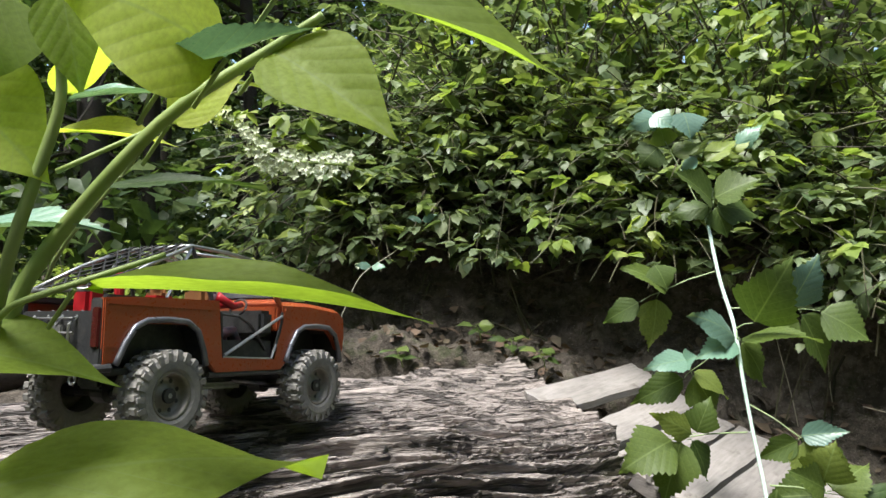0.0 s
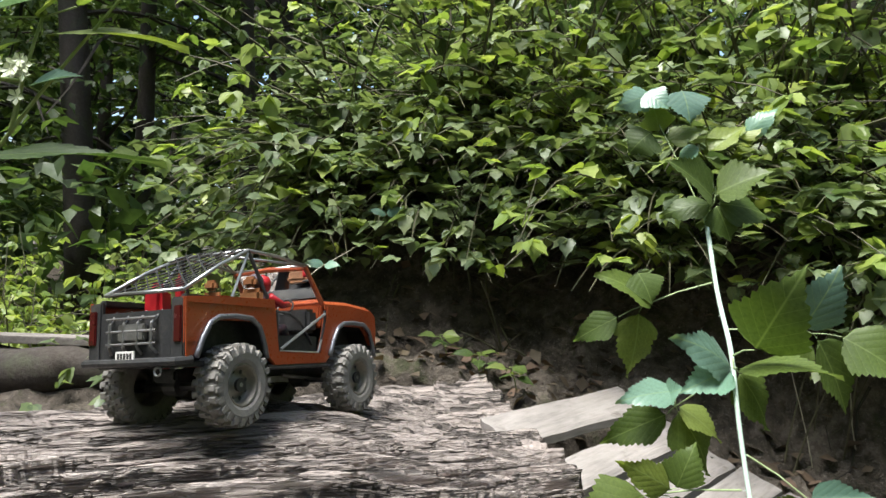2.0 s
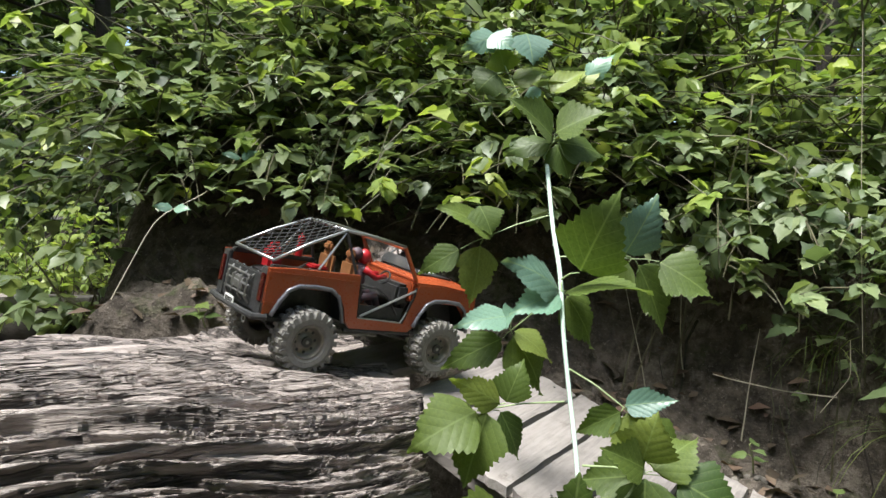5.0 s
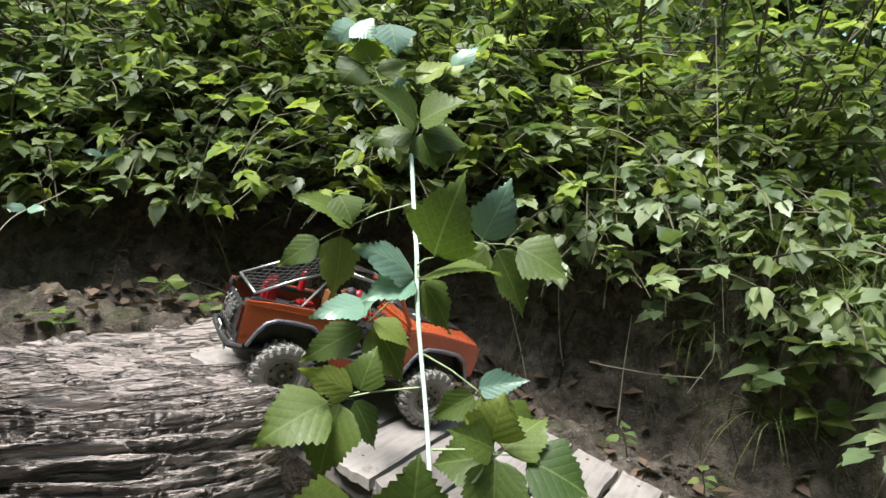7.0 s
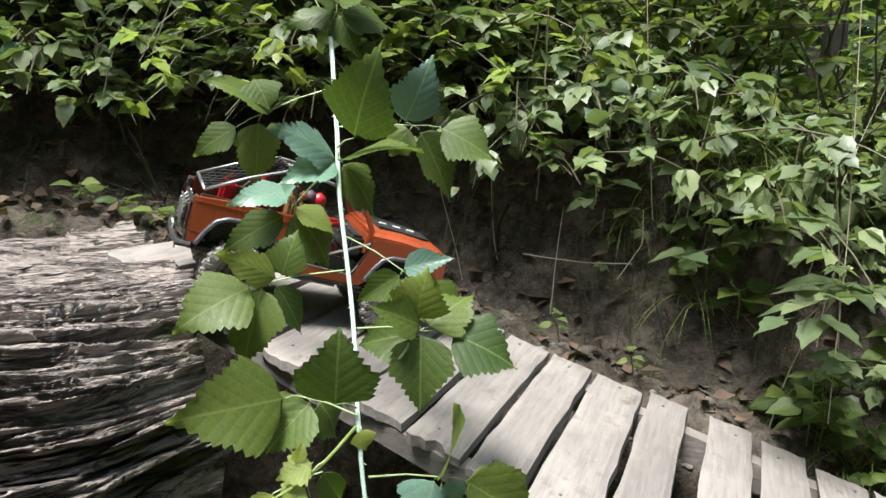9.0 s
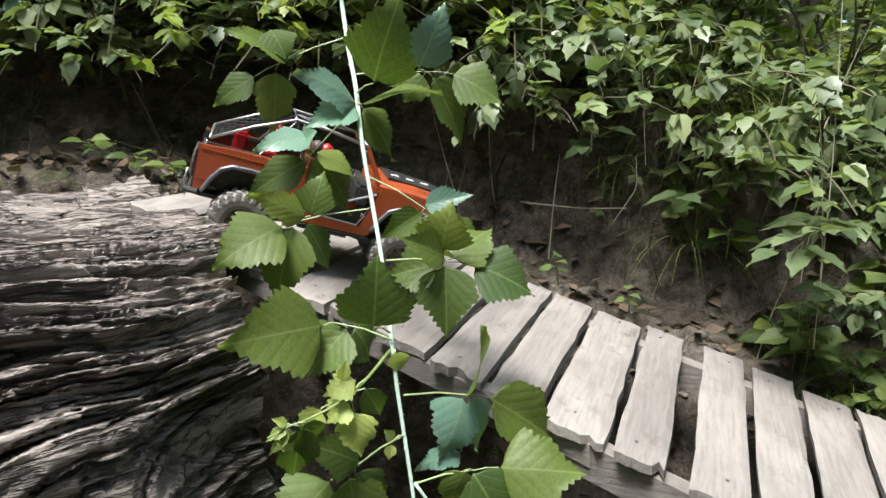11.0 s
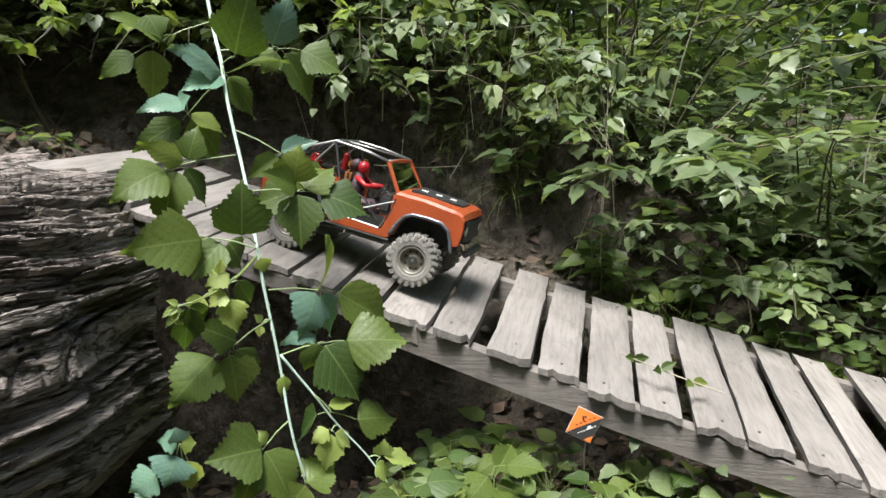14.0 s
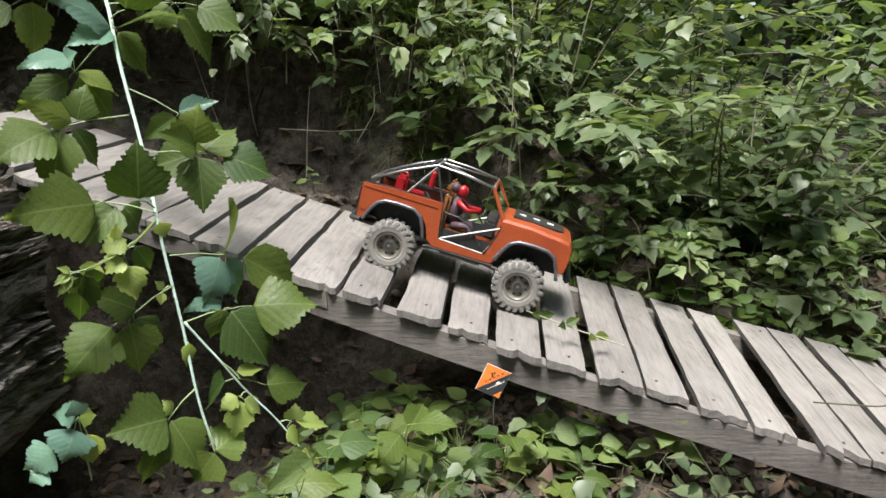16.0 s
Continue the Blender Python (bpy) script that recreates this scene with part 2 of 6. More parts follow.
LEAF_BRIGHT = leaf_material("light_bramble_leaf", (0.20, 0.26, 0.05), (0.26, 0.32, 0.07), island=False, gloss=0.42, glow=0.46, veins=True)
LEAF_HERB = leaf_material("herb_leaf", (0.115, 0.175, 0.05), (0.165, 0.22, 0.07), island=False, gloss=0.5, glow=0.4, veins=True, spots=0.2)
# Pale blue-green cast is the sky's reflection on leaves, put into the colour.
LEAF_SKY_SHEEN = leaf_material("sky_sheen_leaf", (0.13, 0.235, 0.17), (0.17, 0.28, 0.21), island=False, gloss=0.33, glow=0.25, veins=True)
LEAF_YOUNG = leaf_material("young_leaf", (0.26, 0.34, 0.09), (0.32, 0.38, 0.12), island=False, gloss=0.45, glow=0.45, veins=True)
LEAF_POKE = leaf_material("broad_leaf", (0.33, 0.42, 0.05), (0.42, 0.50, 0.07), island=False, gloss=0.58, glow=0.72, veins=True, spots=0.2)
LEAF_HEDGE = leaf_material("hedge_leaf", (0.098, 0.142, 0.064), (0.190, 0.228, 0.118), gloss=0.42, glow=0.38)
LEAF_LIGHT = leaf_material("light_leaf", (0.150, 0.205, 0.092), (0.235, 0.280, 0.142), gloss=0.4, glow=0.4)
# Brighter, yellower copy of the hedge leaf: sunlight is mixed into the colour.
LEAF_SUN_TINT = leaf_material("sun_tint_leaf", (0.20, 0.28, 0.06), (0.30, 0.36, 0.11), gloss=0.4, glow=0.45)
LEAF_FAR = leaf_material("wood_leaf", (0.055, 0.098, 0.03), (0.13, 0.18, 0.06), gloss=0.45, glow=0.5)
LITTER = leaf_material("dead_leaf", (0.07, 0.045, 0.028), (0.15, 0.105, 0.07), gloss=0.7, glow=0.1)
GRASS = leaf_material("grass_blade", (0.08, 0.12, 0.03), (0.16, 0.19, 0.06), gloss=0.5, glow=0.35)
STEM_PALE = surface("bloomed_stem", (0.50, 0.62, 0.55), (0.42, 0.54, 0.45), 40.0, 0.6, 0.1, fine=150.0, dirt=(0.30, 0.38, 0.2), dirt_amount=0.3)
STEM_GREEN = surface("green_stem", (0.20, 0.27, 0.07), (0.26, 0.32, 0.10), 30.0, 0.5, 0.1)
STEM_LEAF = surface("leaf_stalk", (0.34, 0.42, 0.22), (0.27, 0.35, 0.15), 30.0, 0.5, 0.1)
STEM_BROWN = surface("brown_stem", (0.10, 0.085, 0.05), (0.07, 0.075, 0.035), 20.0, 0.7, 0.2)
STEM_DRY = surface("dry_weed", (0.42, 0.38, 0.29), (0.33, 0.29, 0.21), 20.0, 0.7, 0.1)
FLOWER = surface("white_petal", (0.72, 0.74, 0.60), (0.62, 0.66, 0.48), 60.0, 0.6, 0.1)
NET = surface("black_cord", (0.012, 0.012, 0.013), (0.018, 0.018, 0.018), 60.0, 0.85, 0.1)
DOLL_GREY = surface("doll_grey", (0.05, 0.045, 0.065), (0.12, 0.05, 0.055), 90.0, 0.6, 0.1)
STONE = surface("bank_stone", (0.20, 0.175, 0.15), (0.13, 0.115, 0.10), 9.0, 0.85, 0.5, vary=0.2)


# ---- building kit ----
RNG = np.random.default_rng(7)


def mesh_of(name, verts, faces, material=None, smooth=False):
    me = bpy.data.meshes.new(name)
    me.from_pydata([tuple(map(float, v)) for v in verts], [], faces)
    if material:
        me.materials.append(material)
    if smooth:
        me.polygons.foreach_set("use_smooth", [True] * len(me.polygons))
    return me


def big_mesh(name, verts, tris, material, smooth=False):
    """A mesh from numpy arrays of corners and triangles."""
    me = bpy.data.meshes.new(name)
    me.vertices.add(len(verts))
    me.vertices.foreach_set("co", np.asarray(verts, np.float32).ravel())
    me.loops.add(3 * len(tris))
    me.loops.foreach_set("vertex_index", np.asarray(tris, np.int32).ravel())
    me.polygons.add(len(tris))
    me.polygons.foreach_set("loop_start", np.arange(0, 3 * len(tris), 3, dtype=np.int32))
    if smooth:
        me.polygons.foreach_set("use_smooth", np.ones(len(tris), bool))
    me.update(calc_edges=True)
    me.materials.append(material)
    return me


def part(name, shape, material, parent=None, label="", smooth=False):
    """Links a bmesh, a (verts, faces) pair or a mesh as one object under a thing or a part."""
    if isinstance(shape, bmesh.types.BMesh):
        me = bpy.data.meshes.new(name)
        bmesh.ops.recalc_face_normals(shape, faces=shape.faces)
        shape.to_mesh(me)
        shape.free()
        me.materials.append(material)
        if smooth:
            me.polygons.foreach_set("use_smooth", [True] * len(me.polygons))
    elif isinstance(shape, tuple):
        me = mesh_of(name, shape[0], shape[1], material, smooth)
    else:
        me = shape
    ob = new(name, me)
    ob.parent = parent
    return tagged(ob, label)


def box(bm, x0, x1, y0, y1, z0, z1, bevel=0.0):
    vs = [bm.verts.new((x, y, z)) for x in (x0, x1) for y in (y0, y1) for z in (z0, z1)]
    fs = [bm.faces.new([vs[i] for i in q]) for q in ((0, 1, 3, 2), (4, 6, 7, 5), (0, 4, 5, 1), (2, 3, 7, 6), (0, 2, 6, 4), (1, 5, 7, 3))]
    if bevel:
        edges = {e for f in fs for e in f.edges}
        bmesh.ops.bevel(bm, geom=list(edges), offset=bevel, segments=2, affect="EDGES")
    return bm


def boxed(*a, **k):
    return box(bmesh.new(), *a, **k)


def tube(points, radius, sides=6, cap=True):
    """Corners and faces of a round rod along points; radius may be one value or one for each point."""
    p = np.asarray(points, float)
    n = len(p)
    r = np.broadcast_to(np.asarray(radius, float), (n,))
    t = np.gradient(p, axis=0)
    t /= np.linalg.norm(t, axis=1)[:, None] + 1e-12
    ref = np.array([0.0, 0.0, 1.0]) if abs(t[:, 2]).mean() < 0.8 else np.array([1.0, 0.0, 0.0])
    a = np.cross(t, ref)
    a /= np.linalg.norm(a, axis=1)[:, None] + 1e-12
    b = np.cross(t, a)
    ang = np.arange(sides) * 2 * math.pi / sides
    v = p[:, None, :] + r[:, None, None] * (np.cos(ang)[None, :, None] * a[:, None, :] + np.sin(ang)[None, :, None] * b[:, None, :])
    faces = []
    for i in range(n - 1):
        for j in range(sides):
            k = (j + 1) % sides
            faces.append((i * sides + j, i * sides + k, (i + 1) * sides + k, (i + 1) * sides + j))
    if cap:
        faces += [tuple(range(sides))[::-1], tuple((n - 1) * sides + j for j in range(sides))]
    return [tuple(x) for x in v.reshape(-1, 3)], faces


def joined(shapes):
    verts, faces = [], []
    for v, f in shapes:
        k = len(verts)
        verts += list(v)
        faces += [tuple(i + k for i in q) for q in f]
    return verts, faces


def value_noise(x, y, seed=0):
    """Smooth noise in 0..1 on arrays."""
    xi, yi = np.floor(x).astype(np.int64), np.floor(y).astype(np.int64)
    fx, fy = x - xi, y - yi
    fx, fy = fx * fx * (3 - 2 * fx), fy * fy * (3 - 2 * fy)

    def h(a, b):
        k = (a * 374761393 + b * 668265263 + seed * 144665) & 0x7FFFFFFF
        k = ((k ^ (k >> 13)) * 1274126177) & 0x7FFFFFFF
        return ((k ^ (k >> 16)) & 0xFFFF) / 65535.0
    return (h(xi, yi) * (1 - fx) + h(xi + 1, yi) * fx) * (1 - fy) + (h(xi, yi + 1) * (1 - fx) + h(xi + 1, yi + 1) * fx) * fy


def fbm(x, y, seed=0, octaves=4):
    s, a, total = 0.0, 1.0, 0.0
    for k in range(octaves):
        s = s + a * value_noise(x * 2 ** k, y * 2 ** k, seed + k)
        total += a
        a *= 0.5
    return s / total


def smooth01(x):
    x = np.clip(x, 0, 1)
    return x * x * (3 - 2 * x)


def grid_tris(nu, nv, closed=False):
    i, j = np.meshgrid(np.arange(nu - 1), np.arange(nv if closed else nv - 1), indexing="ij")
    a = i * nv + j
    b = i * nv + (j + 1) % nv
    c, d = a + nv, b + nv
    return np.concatenate([np.stack([a, c, b], -1).reshape(-1, 3), np.stack([b, c, d], -1).reshape(-1, 3)])


# ---- leaves ----
def leaf_template(fine):
    """A leaf one long along y, its stalk at the origin, as corners and triangles."""
    if not fine:
        return np.array([(0, 0, 0), (-0.30, 0.42, 0.05), (0, 1, -0.12), (0.30, 0.42, 0.05), (0, 0.45, -0.02)]), np.array([(0, 4, 1), (1, 4, 2), (0, 3, 4), (3, 2, 4)])
    vv = (0, 0.09, 0.34, 0.49, 0.68, 0.80, 1.0)
    ww = (0, 0.24, 0.39, 0.30, 0.28, 0.13, 0)
    mid = [(0, v, -0.18 * v * v) for v in vv]
    left = [(-w, v - 0.03, 0.20 * w - 0.2 * v * v) for v, w in zip(vv[1:6], ww[1:6])]
    right = [(-x, y, z + 0.02) for x, y, z in left]
    tris = []
    for base in (7, 12):
        q = [(0, base, 1), (5, base + 4, 6)]
        for i in range(4):
            q += [(i + 1, base + i, base + i + 1), (i + 1, base + i + 1, i + 2)]
        tris += q if base == 12 else [t[::-1] for t in q]
    return np.array(mid + left + right), np.array(tris)


LEAF_FINE, LEAF_COARSE = leaf_template(True), leaf_template(False)


def turns(yaw, pitch, roll):
    """Rotation matrices that lay a leaf along the heading yaw, tipped up by pitch and rolled about its length."""
    cy, sy, cp, sp, cr, sr = np.cos(yaw), np.sin(yaw), np.cos(pitch), np.sin(pitch), np.cos(roll), np.sin(roll)
    o, z = np.ones_like(cy), np.zeros_like(cy)
    rz = np.stack([cy, -sy, z, sy, cy, z, z, z, o], -1).reshape(-1, 3, 3)
    rx = np.stack([o, z, z, z, cp, -sp, z, sp, cp], -1).reshape(-1, 3, 3)
    ry = np.stack([cr, z, sr, z, o, z, -sr, z, cr], -1).reshape(-1, 3, 3)
    return rz @ rx @ ry


def leaf_cloud(name, at, yaw, pitch, roll, size, material, template=LEAF_FINE, width=None):
    """One mesh of many leaves."""
    v, f = template
    at, size = np.asarray(at, float), np.asarray(size, float)
    scale = np.stack([size * (1.0 if width is None else width), size, size], -1)
    pts = np.einsum("nij,nkj->nki", turns(np.asarray(yaw), np.asarray(pitch), np.asarray(roll)), v[None] * scale[:, None, :]) + at[:, None, :]
    tris = f[None] + (np.arange(len(at)) * len(v))[:, None, None]
    return big_mesh(name, pts.reshape(-1, 3), tris.reshape(-1, 3), material, True)


def arc(base, heading, rise, length, droop, n=9, wander=0.05):
    """Points of a stem that rises from base and bends over."""
    p, d = np.array(base, float), np.array([math.cos(heading) * math.cos(rise), math.sin(heading) * math.cos(rise), math.sin(rise)])
    out = [p.copy()]
    for _ in range(n - 1):
        d = d + np.array([0, 0, -droop / n]) + RNG.normal(0, wander, 3)
        d /= np.linalg.norm(d)
        p = p + d * length / (n - 1)
        out.append(p.copy())
    return np.array(out)


def leafy_stems(stems, spacing, size, spread=0.05, three=True, start=0.15, flat=False):
    """Leaf places for stems: at every node a short stalk with one or three leaflets."""
    at, yaw, pitch, roll, sz = [], [], [], [], []
    for pts in stems:
        seg = np.linalg.norm(np.diff(pts, axis=0), axis=1).sum()
        n = max(3, int(seg / spacing))
        for k, u in enumerate(np.linspace(start, 1.0, n)):
            x = u * (len(pts) - 1)
            i = min(int(x), len(pts) - 2)
            p = pts[i] + (pts[i + 1] - pts[i]) * (x - i)
            way = pts[i + 1] - pts[i]
            h = math.atan2(way[1], way[0]) + (1 if k % 2 else -1) * RNG.uniform(0.6, 1.7)
            stalk = RNG.uniform(0.4, 1.0) * spread
            q = p + np.array([math.cos(h) * stalk, math.sin(h) * stalk, stalk * RNG.uniform(-0.1, 0.6)])
            s = size * RNG.uniform(0.6, 1.25) * (1.0 - 0.35 * u)
            tilt = RNG.normal(-0.08, 0.18) if flat else RNG.normal(-0.35, 0.35)
            for dh, ds in (((0, 1.0), (1.15, 0.8), (-1.15, 0.8)) if three else ((0, 1.0),)):
                at.append(q)
                yaw.append(h - math.pi / 2 + dh + RNG.normal(0, 0.15))
                pitch.append(tilt + RNG.normal(0, 0.2))
                roll.append(RNG.normal(0, 0.15 if flat else 0.35))
                sz.append(s * ds)
    return np.array(at), np.array(yaw), np.array(pitch), np.array(roll), np.array(sz)


def shrub(name, base, stems, length, size, material, label, group, heading=None, fan=3.1, rise=(0.7, 1.4), droop=1.6, spacing=0.07, three=True, stem_material=None, thick=0.004, template=None, start=0.15, flat=False, hang=False):
    """A bush of arching stems with leaves along them."""
    thing = tagged(new(name), label, "bush", group)
    thing.location = base
    lines = []
    for _ in range(stems):
        h = (RNG.uniform(-fan, fan) + (heading or 0.0))
        lines.append(arc(RNG.normal(0, 0.04, 3) * (1, 1, 0), h, RNG.uniform(*rise), length * RNG.uniform(0.6, 1.1), droop * RNG.uniform(0.5, 1.3)))
    leaves = leafy_stems(lines, spacing, size, three=three, start=start, flat=flat)
    if hang:
        world_at = leaves[0] + np.array(base)
        keep = world_at[:, 2] - 0.5 * leaves[4] > hang_floor(world_at[:, 0], world_at[:, 1])
        if keep.sum() > 3:
            leaves = tuple(q[keep] for q in leaves)
        lines = [p[:max(3, int((p[:, 2] + base[2] > hang_floor(p[:, 0] + base[0], p[:, 1] + base[1]) - 0.03).sum()))] for p in lines]
    stalks = part("stem_tangle", joined([tube(p, np.linspace(thick, thick * 0.35, len(p)), 4, False) for p in lines]), stem_material or STEM_BROWN, thing)
    crown = part("foliage", leaf_cloud("foliage", *leaves, material, template or LEAF_FINE), material, thing)
    tagged(stalks, kind="stuff"), tagged(crown, kind="stuff")
    return thing


# ---- the lie of the land ----
# The bridge runs down along ALONG from its top corner TOP; ACROSS points from its near edge to the bank.
TOP = np.array([0.316, 1.755, 0.892])
ALONG, ACROSS = np.array([0.775, -0.632, 0.0]), np.array([0.632, 0.775, 0.0])
# The great log: a point under its ridge, its direction, and the way across it to the back.
LOG_AT, LOG_DIR, LOG_BACK = np.array([-0.33, 1.42, 0.612]), np.array([0.94, 0.342, 0.0]), np.array([-0.342, 0.94, 0.0])


def bridge_z(s, w):
    return 0.892 - 0.385 * s + 0.02 * s * s + 0.05 * w


def bank_edge(s):
    """How far across the foot of the bank lies: it swings back behind the log and beside the ramp."""
    return 0.49 - 0.66 * np.clip(-s - 0.4, 0, 1.3) + 0.27 * smooth01((s - 0.05) / 0.35) - 0.12 * smooth01((s - 1.2) / 0.6)


def hang_floor(x, y):
    """The height above which the growth on the bank hangs; below it the earth lies bare."""
    s = (x - TOP[0]) * ALONG[0] + (y - TOP[1]) * ALONG[1]
    ragged = 0.09 * (fbm(x * 5.0, y * 5.0, 83, 2) - 0.5)
    return np.interp(s, (-1.5, -0.9, -0.2, 0.2, 0.40, 0.6, 0.9, 1.1, 1.25), (1.05, 1.22, 1.25, 1.18, 1.02, 0.88, 0.70, 0.50, -1.0)) + ragged


def land(x, y):
    """Height of the ground, on arrays."""
    s = (x - TOP[0]) * ALONG[0] + (y - TOP[1]) * ALONG[1]
    w = (x - TOP[0]) * ACROSS[0] + (y - TOP[1]) * ACROSS[1]
    a = (x - LOG_AT[0]) * LOG_BACK[0] + (y - LOG_AT[1]) * LOG_BACK[1]
    q = w - bank_edge(s)
    low = 0.02 - 0.08 * smooth01((w + 0.6) / 0.6) + 0.22 * smooth01((s - 0.45) / 0.5) - 0.20 * smooth01((s - 1.1) / 1.2)
    foot = 0.85 - 0.37 * np.clip(s, -0.4, 2.2)
    steep = 1.0 - 0.72 * smooth01((s - 0.8) / 1.3)
    beside = smooth01((s - 0.05) / 0.35)
    h = low + (foot - low) * smooth01((q + 0.22 + 0.32 * smooth01((-0.02 - s) / 0.2) + 0.18 * beside) / 0.26) + steep * 0.62 * smooth01((q + 0.03 * beside) / (0.62 - 0.30 * beside)) + 0.05 * np.clip(q - 0.7, 0, 6)
    d = (x - LOG_AT[0]) * LOG_DIR[0] + (y - LOG_AT[1]) * LOG_DIR[1]
    h = h + (0.30 - h) * smooth01((-0.35 - d) / 0.6) * smooth01((0.9 - np.abs(a)) / 0.5) * (h < 0.30)
    left = (1 - smooth01((x + 0.70) / 0.35)) * smooth01((a - 0.1) / 0.4)
    h = h * (1 - left) + (0.70 + 0.015 * np.clip(a, 0, 20)) * left
    bumps = 0.10 * (fbm(x * 3.1, y * 3.1, 11) - 0.5) + 0.10 * (fbm(x * 11, y * 11, 17) - 0.5) + 0.06 * (fbm(x * 33, y * 33, 19, 3) - 0.5)
    return h + bumps


def build_ground():
    u = np.linspace(-1, 1, 410)
    spread = 2.0 * u + 4.6 * u ** 3 + 390 * np.abs(u) ** 9 * np.sign(u)
    gx, gy = np.meshgrid(spread + 0.6, spread + 1.9, indexing="ij")
    gz = land(gx, gy)
    verts = np.stack([gx, gy, gz], -1).reshape(-1, 3)
    ob = new("ground", big_mesh("ground", verts, grid_tris(410, 410), SOIL, True))
    tagged(ob, "bare dark earth bank and woodland floor", "ground", kind="structure")


def build_log():
    """The fallen trunk: a thick bowed cylinder with deep furrowed bark, flaring where it runs into the bank."""
    u = np.concatenate([np.linspace(-2.9, -1.25, 60, endpoint=False), np.linspace(-1.25, 0.80, 430)])
    ang = np.concatenate([np.linspace(0.9, 4.0, 520, endpoint=False), np.linspace(4.0, 0.9 + 2 * math.pi, 50, endpoint=False)])
    nu, nv = len(u), len(ang)
    u, ang = u[:, None] * np.ones((1, nv)), ang[None, :] * np.ones((nu, 1))
    c, s = np.cos(ang), np.sin(ang)
    girth = ang * 0.475

    def furrows(along_rate, across_rate, seed, wide):
        """Bark plates of two levels, parted by cracks that wander along the grain and run together."""
        sway = 0.07 * u + 0.07 * (fbm(u * 2.0, girth * 3, seed + 40, 4) - 0.5)
        n = fbm(u * along_rate, (girth + sway) * across_rate, seed, 4) - 0.5
        m = fbm(u * along_rate * 1.6 + 9, (girth + sway) * across_rate * 1.2, seed + 9, 3) - 0.5
        crack = (1 - smooth01(np.abs(n) / wide)) * smooth01((m + 0.16) / 0.18)
        return np.tanh(n * 15), crack
    level1, crack1 = furrows(2.3, 46.0, 21, 0.085)
    level2, crack2 = furrows(4.6, 92.0, 57, 0.085)
    bark = 0.011 * level1 - 0.050 * crack1 + 0.005 * level2 - 0.022 * crack2
    bark = bark + 0.010 * (fbm(u * 10, girth * 120, 33, 3) - 0.5) + 0.004 * (fbm(u * 40, girth * 55, 39, 3) - 0.5)
    # The running track on top is worn smoother.
    worn = np.exp(-((ang - math.pi / 2 + 0.1) / 0.40) ** 2) * smooth01((u + 0.6) / 0.6)
    bark = bark * (1 - 0.3 * worn) + 0.006 * worn
    lump = 0.06 * (fbm(u * 1.7, c * 1.5 + 9, 41, 3) - 0.5)
    r = 0.385 + lump + bark
    back = np.clip(c, 0, 1)
    flare = smooth01((u + 0.05) / 0.75)
    across = r * (c * 1.12 + 0.85 * flare * back)
    up = r * np.where(s > 0, np.abs(s) ** 0.52, -np.abs(s) ** 0.9)
    upper = smooth01((s + 0.2) / 0.8)
    up = up - 0.09 * smooth01((u - 0.10) / 0.75) * upper * smooth01((0.55 - across) / 0.40)
    end = smooth01((u - 0.50) / 0.38)
    across, up = across * (1 - 0.34 * end * np.clip(-c, 0, 1)), up * (1 - 0.34 * end * np.clip(-s, 0, 1))
    along = u - (0.11 * (1 - smooth01((across + 0.5) / 0.75)) + 0.05) * smooth01((u - 0.1) / 0.7) + 0.16 * (fbm(across * 5, up * 5, 51, 4) - 0.5) * smooth01((u - 0.45) / 0.3)
    verts = along[..., None] * np.array([1.0, 0, 0]) + across[..., None] * np.array([0, 1.0, 0]) + up[..., None] * np.array([0, 0, 1.0])
    verts[..., 2] += 0.015 * np.sin(u * 2.0)
    verts = verts.reshape(-1, 3)
    tris = grid_tris(nu, nv, True)[:, ::-1]
    mid = verts[-nv:].mean(0) - np.array([0.06, 0, 0])
    last = len(verts)
    first_mid = verts[:nv].mean(0)
    verts = np.concatenate([verts, mid[None], first_mid[None]])
    j = np.arange(nv)
    base = (nu - 1) * nv
    cap = np.stack([base + j, base + (j + 1) % nv, np.full(nv, last)], -1)
    cap2 = np.stack([(j + 1) % nv, j, np.full(nv, last + 1)], -1)
    ob = new("fallen_log", big_mesh("fallen_log", verts, np.concatenate([tris, cap, cap2]), BARK, False))
    ob.matrix_basis = pose(*LOG_AT, 0, 0, math.degrees(math.atan2(LOG_DIR[1], LOG_DIR[0])))
    tagged(ob, "huge grey fallen tree trunk with deeply furrowed bark", "log")


def near_w(s):
    return -0.03 - 0.11 * s


